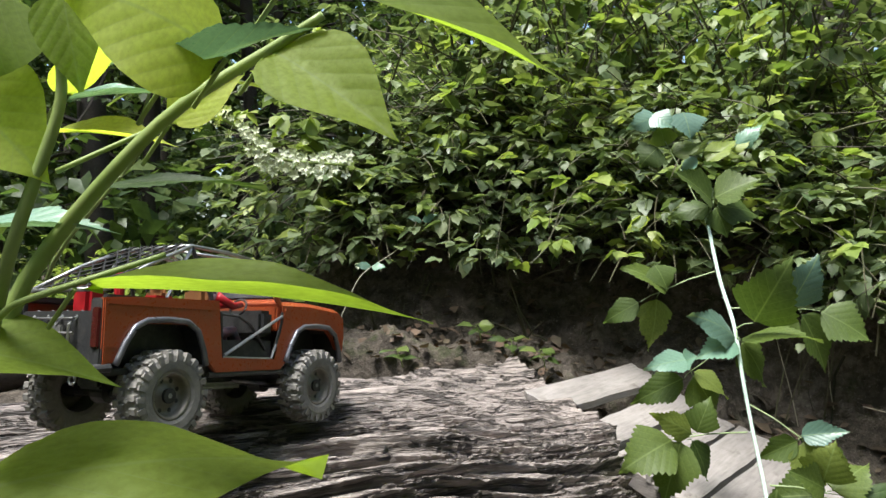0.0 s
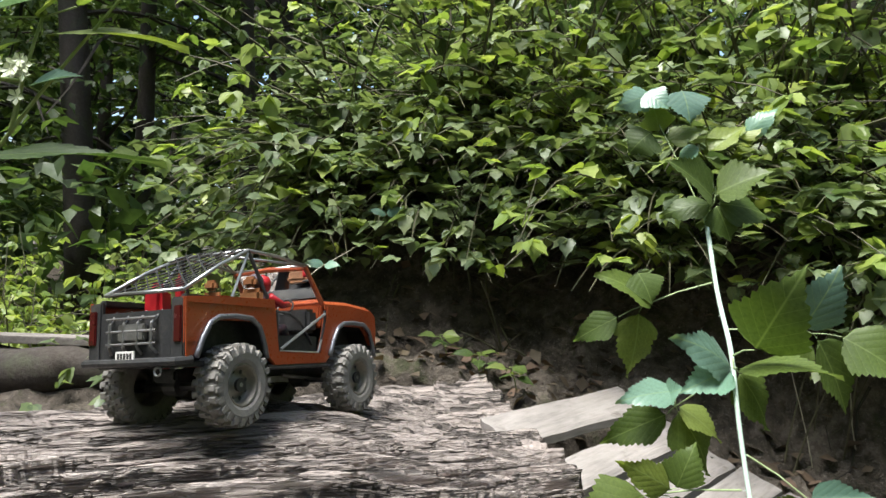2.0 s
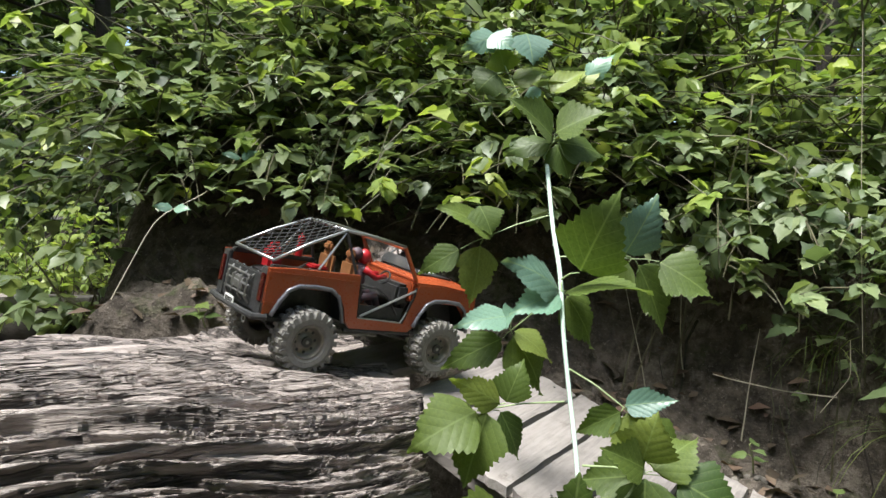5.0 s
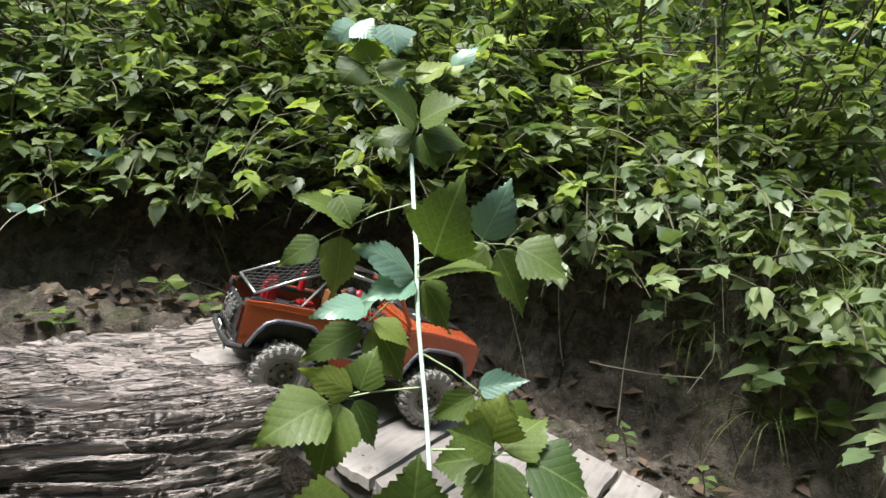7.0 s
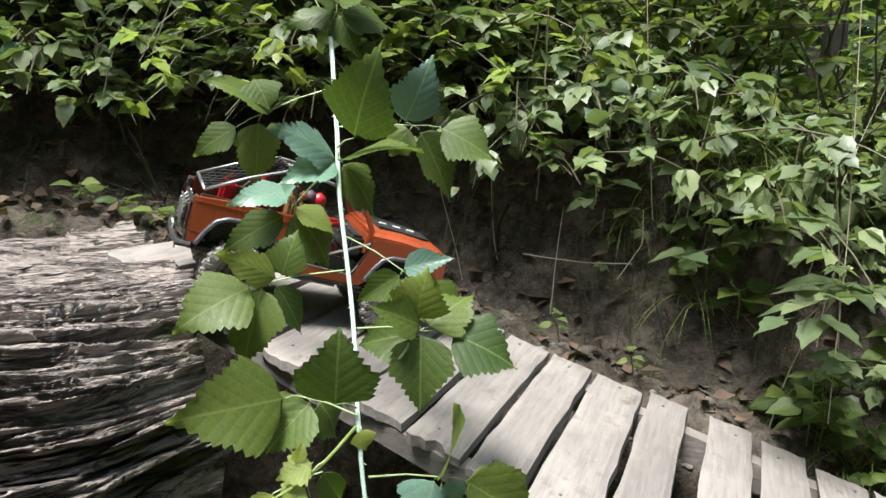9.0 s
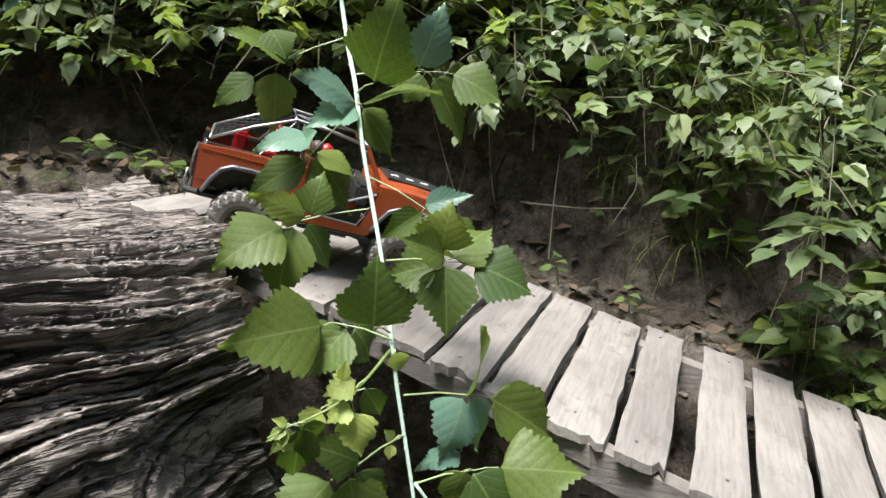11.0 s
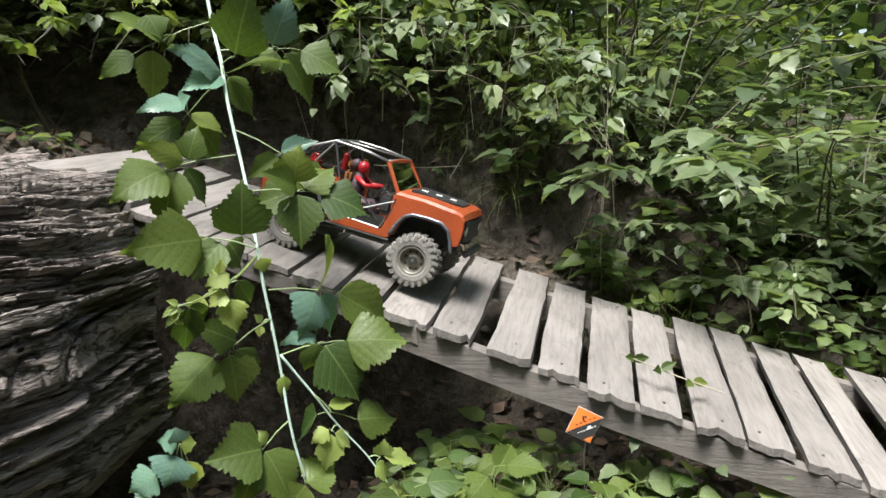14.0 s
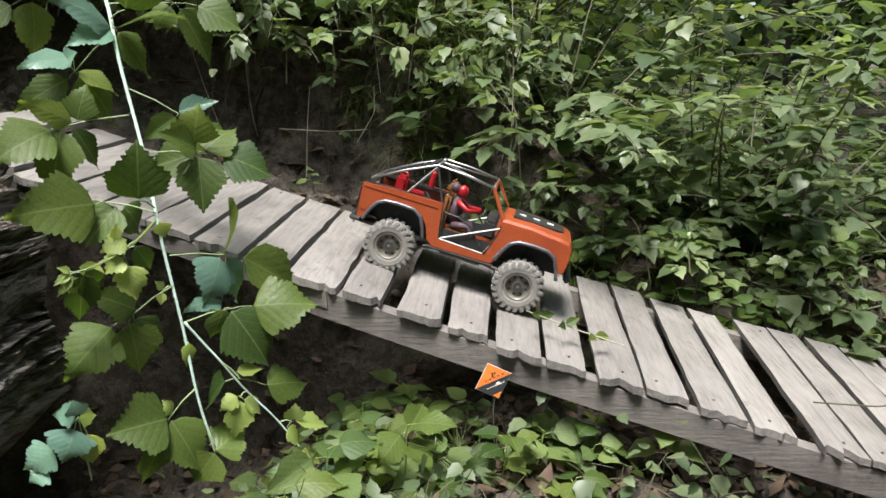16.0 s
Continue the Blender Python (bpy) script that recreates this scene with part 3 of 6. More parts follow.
def build_bridge():
    thing = tagged(new("plank_bridge"), "weathered grey plank ramp descending from the log along the bank", "bridge")
    thing.location = TOP
    starts = [0.03 + 0.0993 * k for k in range(7)] + [0.725, 0.838, 0.953, 1.053, 1.152, 1.252, 1.356, 1.457, 1.562, 1.667, 1.795, 1.89, 1.99, 2.09, 2.19]
    widths = [0.087 + 0.008 * math.sin(3.1 * k) for k in range(len(starts))]
    widths[7:10] = [0.098, 0.078, 0.086]

    def spot(s, w, up):
        return ALONG * s + ACROSS * w + np.array([0, 0, bridge_z(s, w) - TOP[2] + up])

    def plank(s0, s1, t0, t1, w0, w1, up, thick=0.02, lift=0.0):
        """A board from its near end (s0..s1 at w0) to its far end (t0..t1 at w1), with worn, nibbled ends."""
        n, m = 11, 9
        top, low = [], []
        chip = np.where(RNG.uniform(0, 1, m) < 0.3, RNG.uniform(0.0, 0.022, m), 0.0)
        warp = RNG.uniform(-0.004, 0.004)
        for i in range(n):
            a = i / (n - 1)
            for j in range(m):
                b = j / (m - 1)
                s = (s0 + (s1 - s0) * b) * (1 - a) + (t0 + (t1 - t0) * b) * a
                w = w0 + (w1 - w0) * a
                if i in (0, n - 1):
                    w += RNG.uniform(-0.005, 0.005) + (chip[j] if i == 0 else 0.0)
                edge = (-0.0035 if j in (0, m - 1) or i in (0, n - 1) else RNG.uniform(-0.0008, 0.0008)) + warp * (2 * b - 1) * (1 - a)
                s += RNG.uniform(-0.0022, 0.0022) if j in (0, m - 1) else 0
                top.append(spot(s, w, up + edge + lift * (1 - a)))
                low.append(spot(s, w, up - thick + lift * (1 - a)))
        k = n * m
        faces = []
        for i in range(n - 1):
            for j in range(m - 1):
                q = i * m + j
                faces.append((q, q + 1, q + m + 1, q + m))
                faces.append((k + q, k + q + m, k + q + m + 1, k + q + 1))
        rim = [j for j in range(m)] + [i * m + m - 1 for i in range(1, n)] + [(n - 1) * m + j for j in range(m - 2, -1, -1)] + [i * m for i in range(n - 2, 0, -1)]
        for i, q in enumerate(rim):
            r = rim[(i + 1) % len(rim)]
            faces.append((q, k + q, k + r, r))
        return top + low, faces

    def screw(ob, s, w, up):
        p = spot(s, w, up)
        ring = [p + np.array([0.003 * math.cos(a), 0.003 * math.sin(a), 0.0012]) for a in np.linspace(0, 2 * math.pi, 8, endpoint=False)]
        low = [q - np.array([0, 0, 0.006]) for q in ring]
        part("screw", (ring + low, [tuple(range(8))] + [(i, 8 + i, 8 + (i + 1) % 8, (i + 1) % 8) for i in range(8)]), STEEL, ob)

    # The first board lies askew on the log.
    ob = part("plank", plank(-0.105, -0.012, -0.06, 0.04, -0.055, 0.46, 0.024), PLANK, thing)
    for k, s in enumerate(starts):
        skew = 0.02 + 0.045 * max(0.0, s - 0.8)
        jut = RNG.uniform(-0.012, 0.012)
        ob = part("plank", plank(s, s + widths[k], s + skew + RNG.uniform(-0.004, 0.004), s + skew + widths[k], near_w(s) + jut, 0.475 + RNG.uniform(-0.015, 0.02), 0.004 * math.sin(5.0 * k)), PLANK, thing)
        for w in (near_w(s) + 0.05, 0.43):
            d = skew if w > 0.2 else 0.0
            screw(ob, s + d + widths[k] * RNG.uniform(0.3, 0.7), w + RNG.uniform(-0.01, 0.01), 0.004 * math.sin(5.0 * k))

    def stringer(s0, s1, w_of, top, deep, thick):
        n = 16
        verts = []
        for i in range(n):
            s = s0 + (s1 - s0) * i / (n - 1)
            for dw, dz in ((0, 0), (thick, 0), (thick, -deep), (0, -deep)):
                verts.append(spot(s, w_of(s) + dw, top + dz))
        faces = [(4 * i + j, 4 * i + (j + 1) % 4, 4 * i + 4 + (j + 1) % 4, 4 * i + 4 + j) for i in range(n - 1) for j in range(4)]
        return verts, faces + [(0, 3, 2, 1), (4 * n - 4, 4 * n - 3, 4 * n - 2, 4 * n - 1)]
    part("stringer", stringer(0.02, 0.80, lambda s: near_w(s) + 0.012, -0.021, 0.04, 0.038), BEAM, thing)
    part("stringer", stringer(0.66, 2.34, lambda s: near_w(s) + 0.016, -0.025, 0.062, 0.038), BEAM, thing)
    part("stringer", stringer(0.0, 2.34, lambda s: 0.40, -0.023, 0.06, 0.038), BEAM, thing)
    # Leg posts down to the earth under the spans.
    for s in (2.05,):
        for w in (0.42,):
            p = spot(s, w, -0.07)
            x, y = p[0] + TOP[0], p[1] + TOP[1]
            gz = float(land(np.array([x]), np.array([y]))[0]) - TOP[2] - 0.06
            if gz < p[2] - 0.02:
                part("post", boxed(p[0] - 0.019, p[0] + 0.019, p[1] - 0.019, p[1] + 0.019, gz, p[2], 0.002), BEAM, thing)


build_ground()
build_log()
build_bridge()


# ---- undergrowth ----
def on_land(x, y, lift=0.0):
    return (x, y, float(land(np.array([x]), np.array([y]))[0]) + lift)


def spot_sw(s, w):
    p = TOP + ALONG * s + ACROSS * w
    return p[0], p[1]


BANK_LABEL = "green bramble bush with three-part leaves on the bank"
TOWARD = math.atan2(-ACROSS[1], -ACROSS[0])


def plant_bank():
    # Brambles that hang over the top of the bank, behind the log and the upper ramp.
    for k in range(50):
        s = -1.35 + 2.05 * k / 49 + RNG.uniform(-0.05, 0.05)
        w = float(bank_edge(s)) + 0.30 + 0.40 * RNG.uniform(0, 1) ** 1.3
        x, y = spot_sw(s, w)
        if x < -0.60 and y < 3.0:
            continue
        shrub("bramble_bush", on_land(x, y), 9, RNG.uniform(0.5, 0.85), 0.092, (LEAF_LIGHT, LEAF_HEDGE, LEAF_SUN_TINT, LEAF_HEDGE)[k % 4], BANK_LABEL, "brambles on the bank", TOWARD, 1.4, (0.4, 1.3), 2.0, 0.085, flat=bool(k % 2), hang=True)
    for k in range(9):
        s = -1.55 + 1.1 * k / 8
        x, y = spot_sw(s, float(bank_edge(s)) + RNG.uniform(0.0, 0.28))
        if x < -0.55:
            continue
        shrub("bramble_bush", on_land(x, y), 7, RNG.uniform(0.35, 0.6), 0.08, LEAF_LIGHT if k % 2 else LEAF_HEDGE, BANK_LABEL, "brambles on the bank", TOWARD, 1.8, (0.5, 1.4), 1.8, 0.075, hang=True)
    for k in range(5):
        x, y = spot_sw(0.35 + 0.9 * k / 4, 0.88 + RNG.uniform(0.0, 0.22))
        shrub("bramble_bush", on_land(x, y), 7, RNG.uniform(0.5, 0.7), 0.085, LEAF_HEDGE if k % 3 else LEAF_LIGHT, BANK_LABEL, "brambles on the bank", TOWARD, 0.9, (0.7, 1.3), 2.0, 0.08, hang=True)
    # Unseen bushes added to close the place behind the camera and block sky light.
    for k in range(26):
        a = 2.0 + 2.5 * k / 25
        x, y = 0.3 + RNG.uniform(1.9, 2.9) * math.sin(a), 0.1 + RNG.uniform(1.9, 2.9) * math.cos(a)
        shrub("tall_bush", on_land(x, y), 12, RNG.uniform(1.6, 2.4), 0.12, LEAF_HEDGE, "tall leafy green bush added unseen behind the camera to block sky light", "bushes behind the path", 0.0, 3.1, (1.0, 1.5), 0.8, 0.12, thick=0.008, template=LEAF_COARSE)
    # A second, taller row.
    for k in range(28):
        s = -1.30 + 2.7 * k / 27 + RNG.uniform(-0.08, 0.08)
        w = float(bank_edge(s)) + 0.8 + RNG.uniform(-0.12, 0.4)
        x, y = spot_sw(s, w)
        # Right-hand bushes take more sun-tinted leaves, their brightness held in the colour.
        shrub("tall_bush", on_land(x, y), 11, RNG.uniform(0.9, 1.5), 0.10, ((LEAF_LIGHT, LEAF_SUN_TINT, LEAF_SUN_TINT) if k > 13 else (LEAF_LIGHT, LEAF_HEDGE, LEAF_SUN_TINT))[k % 3], "tall leafy green bush behind the brambles", "bushes on top of the bank", TOWARD, 2.2, (0.8, 1.5), 1.3, 0.095, thick=0.007, flat=bool(k % 2), hang=True)
    # Lower shrubs along the ramp's far side, more open.
    for k in range(16):
        s = 0.55 + 1.9 * k / 15 + RNG.uniform(-0.05, 0.05)
        w = 0.72 + RNG.uniform(0, 0.45) + (0.1 if s < 1.2 else 0)
        x, y = spot_sw(s, w)
        shrub("small_bush", on_land(x, y), 5, RNG.uniform(0.22, 0.5), 0.062, LEAF_LIGHT if k % 2 else LEAF_HEDGE, "low green shoots rooted in the earth bank", "shoots on the bank", TOWARD, 1.6, (0.5, 1.4), 1.8, 0.06, thick=0.0025)
    # Thicket to the lower end of the ramp and behind it.
    for k in range(74):
        s = 1.2 + 3.0 * RNG.uniform(0, 1)
        w = 1.0 + 2.6 * RNG.uniform(0, 1) ** 1.3
        if s > 2.6:
            w -= 1.2 * RNG.uniform(0, 1)
        x, y = spot_sw(s, w)
        shrub("thicket_bush", on_land(x, y), 7, RNG.uniform(0.6, 1.3), 0.12, LEAF_LIGHT if k % 3 else LEAF_HEDGE, "pale green woodland bush in the thicket", "thicket beside the ramp", TOWARD, 3.1, (0.5, 1.4), 1.4, 0.062, three=(k % 4 == 0), thick=0.005, flat=True)
    # Growth on the terrace behind the log, its sunlight put into brighter leaf colour.
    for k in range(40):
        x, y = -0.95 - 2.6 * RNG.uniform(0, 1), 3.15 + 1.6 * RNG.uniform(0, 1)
        shrub("terrace_bush", on_land(x, y), 9, RNG.uniform(0.35, 0.75), 0.07, LEAF_SUN_TINT, "light green bush on the terrace, sunlight in its leaf colour", "bushes on the terrace", 0.0, 3.1, (0.6, 1.5), 1.4, 0.06)
    # Seedlings and herbs under the ramp.
    for k in range(46):
        s, w = 0.25 + 1.7 * RNG.uniform(0, 1), -0.10 - 0.5 * RNG.uniform(0, 1)
        x, y = spot_sw(s, w)
        shrub("seedling", on_land(x, y), 4, RNG.uniform(0.10, 0.2), 0.06, LEAF_HEDGE, "broad-leaved green seedling on the leaf litter", "seedlings under the ramp", 0.0, 3.1, (0.7, 1.4), 1.2, 0.05, three=False, thick=0.002)


def plant_wood():
    """Trees round about: trunks with limbs and crowns of many leaves, some added for shade."""
    # Spots behind the camera are unseen, blocking sky light; a few others add shade.
    spots = [(-1.6, 6.0), (-2.3, 4.9), (-3.1, 6.6), (-1.9, 8.5), (-3.9, 8.0), (-0.6, 9.5), (-5.2, 7.0), (0.8, 7.5), (2.2, 8.5), (3.6, 6.2), (5.0, 7.4), (4.6, 4.6), (6.2, 5.2), (6.0, 3.0), (7.8, 4.0), (8.0, 1.4), (5.8, 0.6), (3.0, 10.5), (-6.5, 4.0), (-7.0, 1.0), (-6.0, -3.0), (-2.5, -6.0), (2.0, -6.5), (6.0, -4.0), (8.5, -1.5), (1.4, 12.5), (-4.5, 11.5), (6.5, 10.0), (10.0, 6.5), (-9.0, 7.0), (0.4, 5.6), (3.2, 4.6), (7.0, 7.0), (-1.0, 14.0), (9.5, 2.8), (-3.0, -2.6), (0.2, -3.4), (3.0, -3.0), (-1.6, -4.2), (1.6, -4.8), (4.6, -1.4), (-4.4, -0.6), (4.2, -4.2), (-4.6, -4.6), (-3.4, 0.8), (-2.4, 5.8), (-3.2, 5.2), (-1.5, 7.2), (1.9, 3.4), (2.9, 2.7), (4.3, 1.1), (-6.0, 3.2), (-8.0, 5.2), (-8.2, 9.0), (-5.0, 9.6), (-6.4, 12.0), (-3.0, 10.2), (-2.6, 12.2), (-4.7, 5.9), (-7.4, 7.1), (-5.4, 13.2), (-4.0, 4.2), (-5.6, 5.0), (-1.2, 11.0), (-3.6, 7.4)]
    for k, (x, y) in enumerate(spots):
        base = np.array(on_land(x, y, -0.1))
        tall = RNG.uniform(6.0, 10.0)
        r = RNG.uniform(0.04, 0.11)
        tree = tagged(new("tree"), "slender dark-barked woodland tree in full leaf, some added only for shade", "tree", "trees of the wood")
        tree.location = base
        trunk = arc((0, 0, 0), RNG.uniform(-3, 3), 1.5, tall, 0.02, 12, 0.03)
        part("trunk", tube(trunk, np.linspace(r, r * 0.3, 12), 9), DARK_BARK, tree, smooth=True)
        limbs = []
        for _ in range(22):
            u = RNG.uniform(5.0 if math.hypot(x - 1.5, y - 2.0) < 4.2 else 1.5 if y > 0 else 3.0, 10.9)
            p = trunk[int(u)] + (trunk[int(u) + 1] - trunk[int(u)]) * (u % 1)
            limbs.append(arc(p, RNG.uniform(-3.14, 3.14), RNG.uniform(0.0, 0.8), RNG.uniform(1.0, 2.3), 0.8, 7, 0.12))
        branch = part("branch", joined([tube(p, np.linspace(0.018, 0.005, 7), 4, False) for p in limbs]), DARK_BARK, tree)
        tagged(branch, kind="stuff")
        twigs = [arc(p[int(RNG.integers(1, 7))], RNG.uniform(-3.14, 3.14), RNG.uniform(-0.3, 0.7), RNG.uniform(0.4, 0.9), 0.9, 5, 0.15) for p in limbs for _ in range(4)]
        part("crown", leaf_cloud("crown", *leafy_stems(twigs, 0.055, 0.13, 0.12, True, 0.0), LEAF_FAR, LEAF_COARSE), LEAF_FAR, tree)


def plant_far():
    """Undergrowth of the wood beyond, past counting."""
    n = 52000
    ang = RNG.uniform(-2.6, 2.6, n)
    dist = RNG.uniform(4.2, 16.0, n)
    x, y = 0.4 + np.sin(ang) * dist, 0.6 + np.cos(ang) * dist
    top = (0.5 + 1.9 * fbm(x * 0.9, y * 0.9, 61)) * (0.4 + 0.11 * dist)
    top = top * np.where((ang > -0.85) & (ang < -0.22), 0.75, 1.0)
    keep = fbm(x * 1.3 + 7, y * 1.3, 67) > 0.42
    x, y, top = x[keep], y[keep], top[keep]
    z = land(x, y) + top * RNG.uniform(0, 1, len(x)) ** 0.7
    n = len(x)
    ob = new("far_undergrowth", leaf_cloud("far_undergrowth", np.stack([x, y, z], -1), RNG.uniform(-3.14, 3.14, n), RNG.normal(-0.3, 0.4, n), RNG.normal(0, 0.4, n), RNG.uniform(0.10, 0.22, n), LEAF_FAR, LEAF_COARSE))
    tagged(ob, "dense green undergrowth of the wood", "undergrowth", kind="stuff")


def plant_backdrop():
    """The depth of the wood all round: leaves beyond counting on a ring far behind the rest."""
    n = 62000
    ang, dist = RNG.uniform(-math.pi, math.pi, n), RNG.uniform(15.0, 24.0, n)
    x, y = np.sin(ang) * dist, np.cos(ang) * dist
    z = land(x, y) + 11.0 * RNG.uniform(0, 1, n) ** 0.9
    ob = new("far_wood", leaf_cloud("far_wood", np.stack([x, y, z], -1), RNG.uniform(-3.14, 3.14, n), RNG.normal(-0.3, 0.5, n), RNG.normal(0, 0.5, n), RNG.uniform(0.5, 1.0, n), LEAF_FAR, LEAF_COARSE))
    tagged(ob, "dense green wood in the distance", "wood", kind="stuff")


def strew_litter():
    n = 15000
    s, w = RNG.uniform(-0.9, 2.6, n), RNG.uniform(-0.9, 1.6, n)
    x, y = TOP[0] + ALONG[0] * s + ACROSS[0] * w, TOP[1] + ALONG[1] * s + ACROSS[1] * w
    keep = (w < 0.1) & (s > 0.0) | (RNG.uniform(0, 1, n) < 0.35)
    x, y = x[keep], y[keep]
    n = len(x)
    z = land(x, y) + RNG.uniform(0.002, 0.012, n)
    ob = new("leaf_litter", leaf_cloud("leaf_litter", np.stack([x, y, z], -1), RNG.uniform(-3.14, 3.14, n), RNG.normal(0, 0.3, n), RNG.normal(0, 0.4, n), RNG.uniform(0.025, 0.065, n), LITTER, LEAF_COARSE))
    tagged(ob, "brown fallen leaves strewn on the earth", "leaf litter", kind="stuff")


plant_bank()
plant_wood()
plant_far()
plant_backdrop()
strew_litter()


# ---- the model truck ----
# Its own axes: x ahead, y to its left, z up from the ground under the middle of the wheelbase.
WHEEL_R, AXLE_X, AXLE_Y = 0.060, 0.156, 0.092


def sheet(profile, y0, y1):
    """An upright panel: an outline in x and z, from y0 to y1."""
    bm = bmesh.new()
    a = [bm.verts.new((x, y0, z)) for x, z in profile]
    b = [bm.verts.new((x, y1, z)) for x, z in profile]
    bm.faces.new(a)
    bm.faces.new(b[::-1])
    n = len(profile)
    for i in range(n):
        bm.faces.new((a[i], b[i], b[(i + 1) % n], a[(i + 1) % n]))
    return bm


def lathe(rings, sides):
    """A body turned about the y axis, from (y, radius) pairs."""
    verts, faces = [], []
    for y, r in rings:
        verts += [(r * math.cos(a), y, r * math.sin(a)) for a in np.linspace(0, 2 * math.pi, sides, endpoint=False)]
    for i in range(len(rings) - 1):
        for j in range(sides):
            k = (j + 1) % sides
            faces.append((i * sides + j, i * sides + k, (i + 1) * sides + k, (i + 1) * sides + j))
    return verts, faces


def lug(a, y, dy, dx, r0, r1):
    """One tread block at the angle a."""
    verts = []
    for r, k in ((r0, 1.0), (r1, 0.8)):
        for sx, sy in ((-1, -1), (1, -1), (1, 1), (-1, 1)):
            t = a + sx * dx * k / r
            verts.append((r * math.cos(t), y + sy * dy * k, r * math.sin(t)))
    return verts, [(0, 1, 5, 4), (1, 2, 6, 5), (2, 3, 7, 6), (3, 0, 4, 7), (4, 5, 6, 7)]


def build_wheel(truck, x, side):
    """A mud tyre on a spoked rim; side is +1 on the left."""
    wheel = part("wheel", lathe([(-0.016, 0.001), (-0.016, 0.010), (0.014, 0.010), (0.014, 0.001)], 16), BLACK, truck, "dusty off-road wheel")
    out = side * 1.0
    profile = [(-0.019, 0.031), (-0.0225, 0.036), (-0.0235, 0.045), (-0.021, 0.053), (-0.015, 0.0562), (0, 0.057), (0.015, 0.0562), (0.021, 0.053), (0.0235, 0.045), (0.0225, 0.036), (0.019, 0.031), (0.0, 0.029), (-0.019, 0.031)]
    pieces = [lathe(profile, 48)]
    for k in range(22):
        a = 2 * math.pi * k / 22
        pieces += [lug(a, -0.0145, 0.007, 0.0048, 0.0545, 0.0605), lug(a + 0.14, 0.0145, 0.007, 0.0048, 0.0545, 0.0605)]
        pieces += [lug(a + 0.06, -0.005, 0.0042, 0.0036, 0.0555, 0.060), lug(a + 0.2, 0.005, 0.0042, 0.0036, 0.0555, 0.060)]
        pieces += [lug(a + 0.05, -0.0215, 0.0026, 0.004, 0.047, 0.0578), lug(a + 0.19, 0.0215, 0.0026, 0.004, 0.047, 0.0578)]
    part("tyre", joined(pieces), RUBBER, wheel, "chunky mud tyre caked in dust")
    rings = [(-0.018, 0.0318), (0.0195, 0.0318), (0.0205, 0.030), (0.018, 0.0275), (0.010, 0.0255), (0.006, 0.024), (0.006, 0.017), (0.010, 0.013), (0.012, 0.008), (0.0125, 0.0005)]
    rim = part("rim", lathe([(out * y, r) for y, r in rings], 32), RIM, wheel, "dusty grey spoked rim", smooth=True)
    holes = []
    for k in range(8):
        a = 2 * math.pi * (k + 0.5) / 8
        cx, cz = 0.0205 * math.cos(a), 0.0205 * math.sin(a)
        holes.append(([(cx + 0.0032 * math.cos(b), out * 0.0068, cz + 0.0032 * math.sin(b)) for b in np.linspace(0, 6.283, 8, endpoint=False)], [tuple(range(8))]))
    # Flat black discs stand in for the darkness inside the rim's holes.
    part("dark_discs", joined(holes), BLACK, rim)
    nuts = [lathe([(out * 0.0125, 0.004), (out * 0.0165, 0.0036), (out * 0.0168, 0.0002)], 6)]
    part("wheel_nut", joined(nuts), CHROME, rim, "steel wheel nut")
    wheel.location = (x, side * AXLE_Y, WHEEL_R)
    return wheel


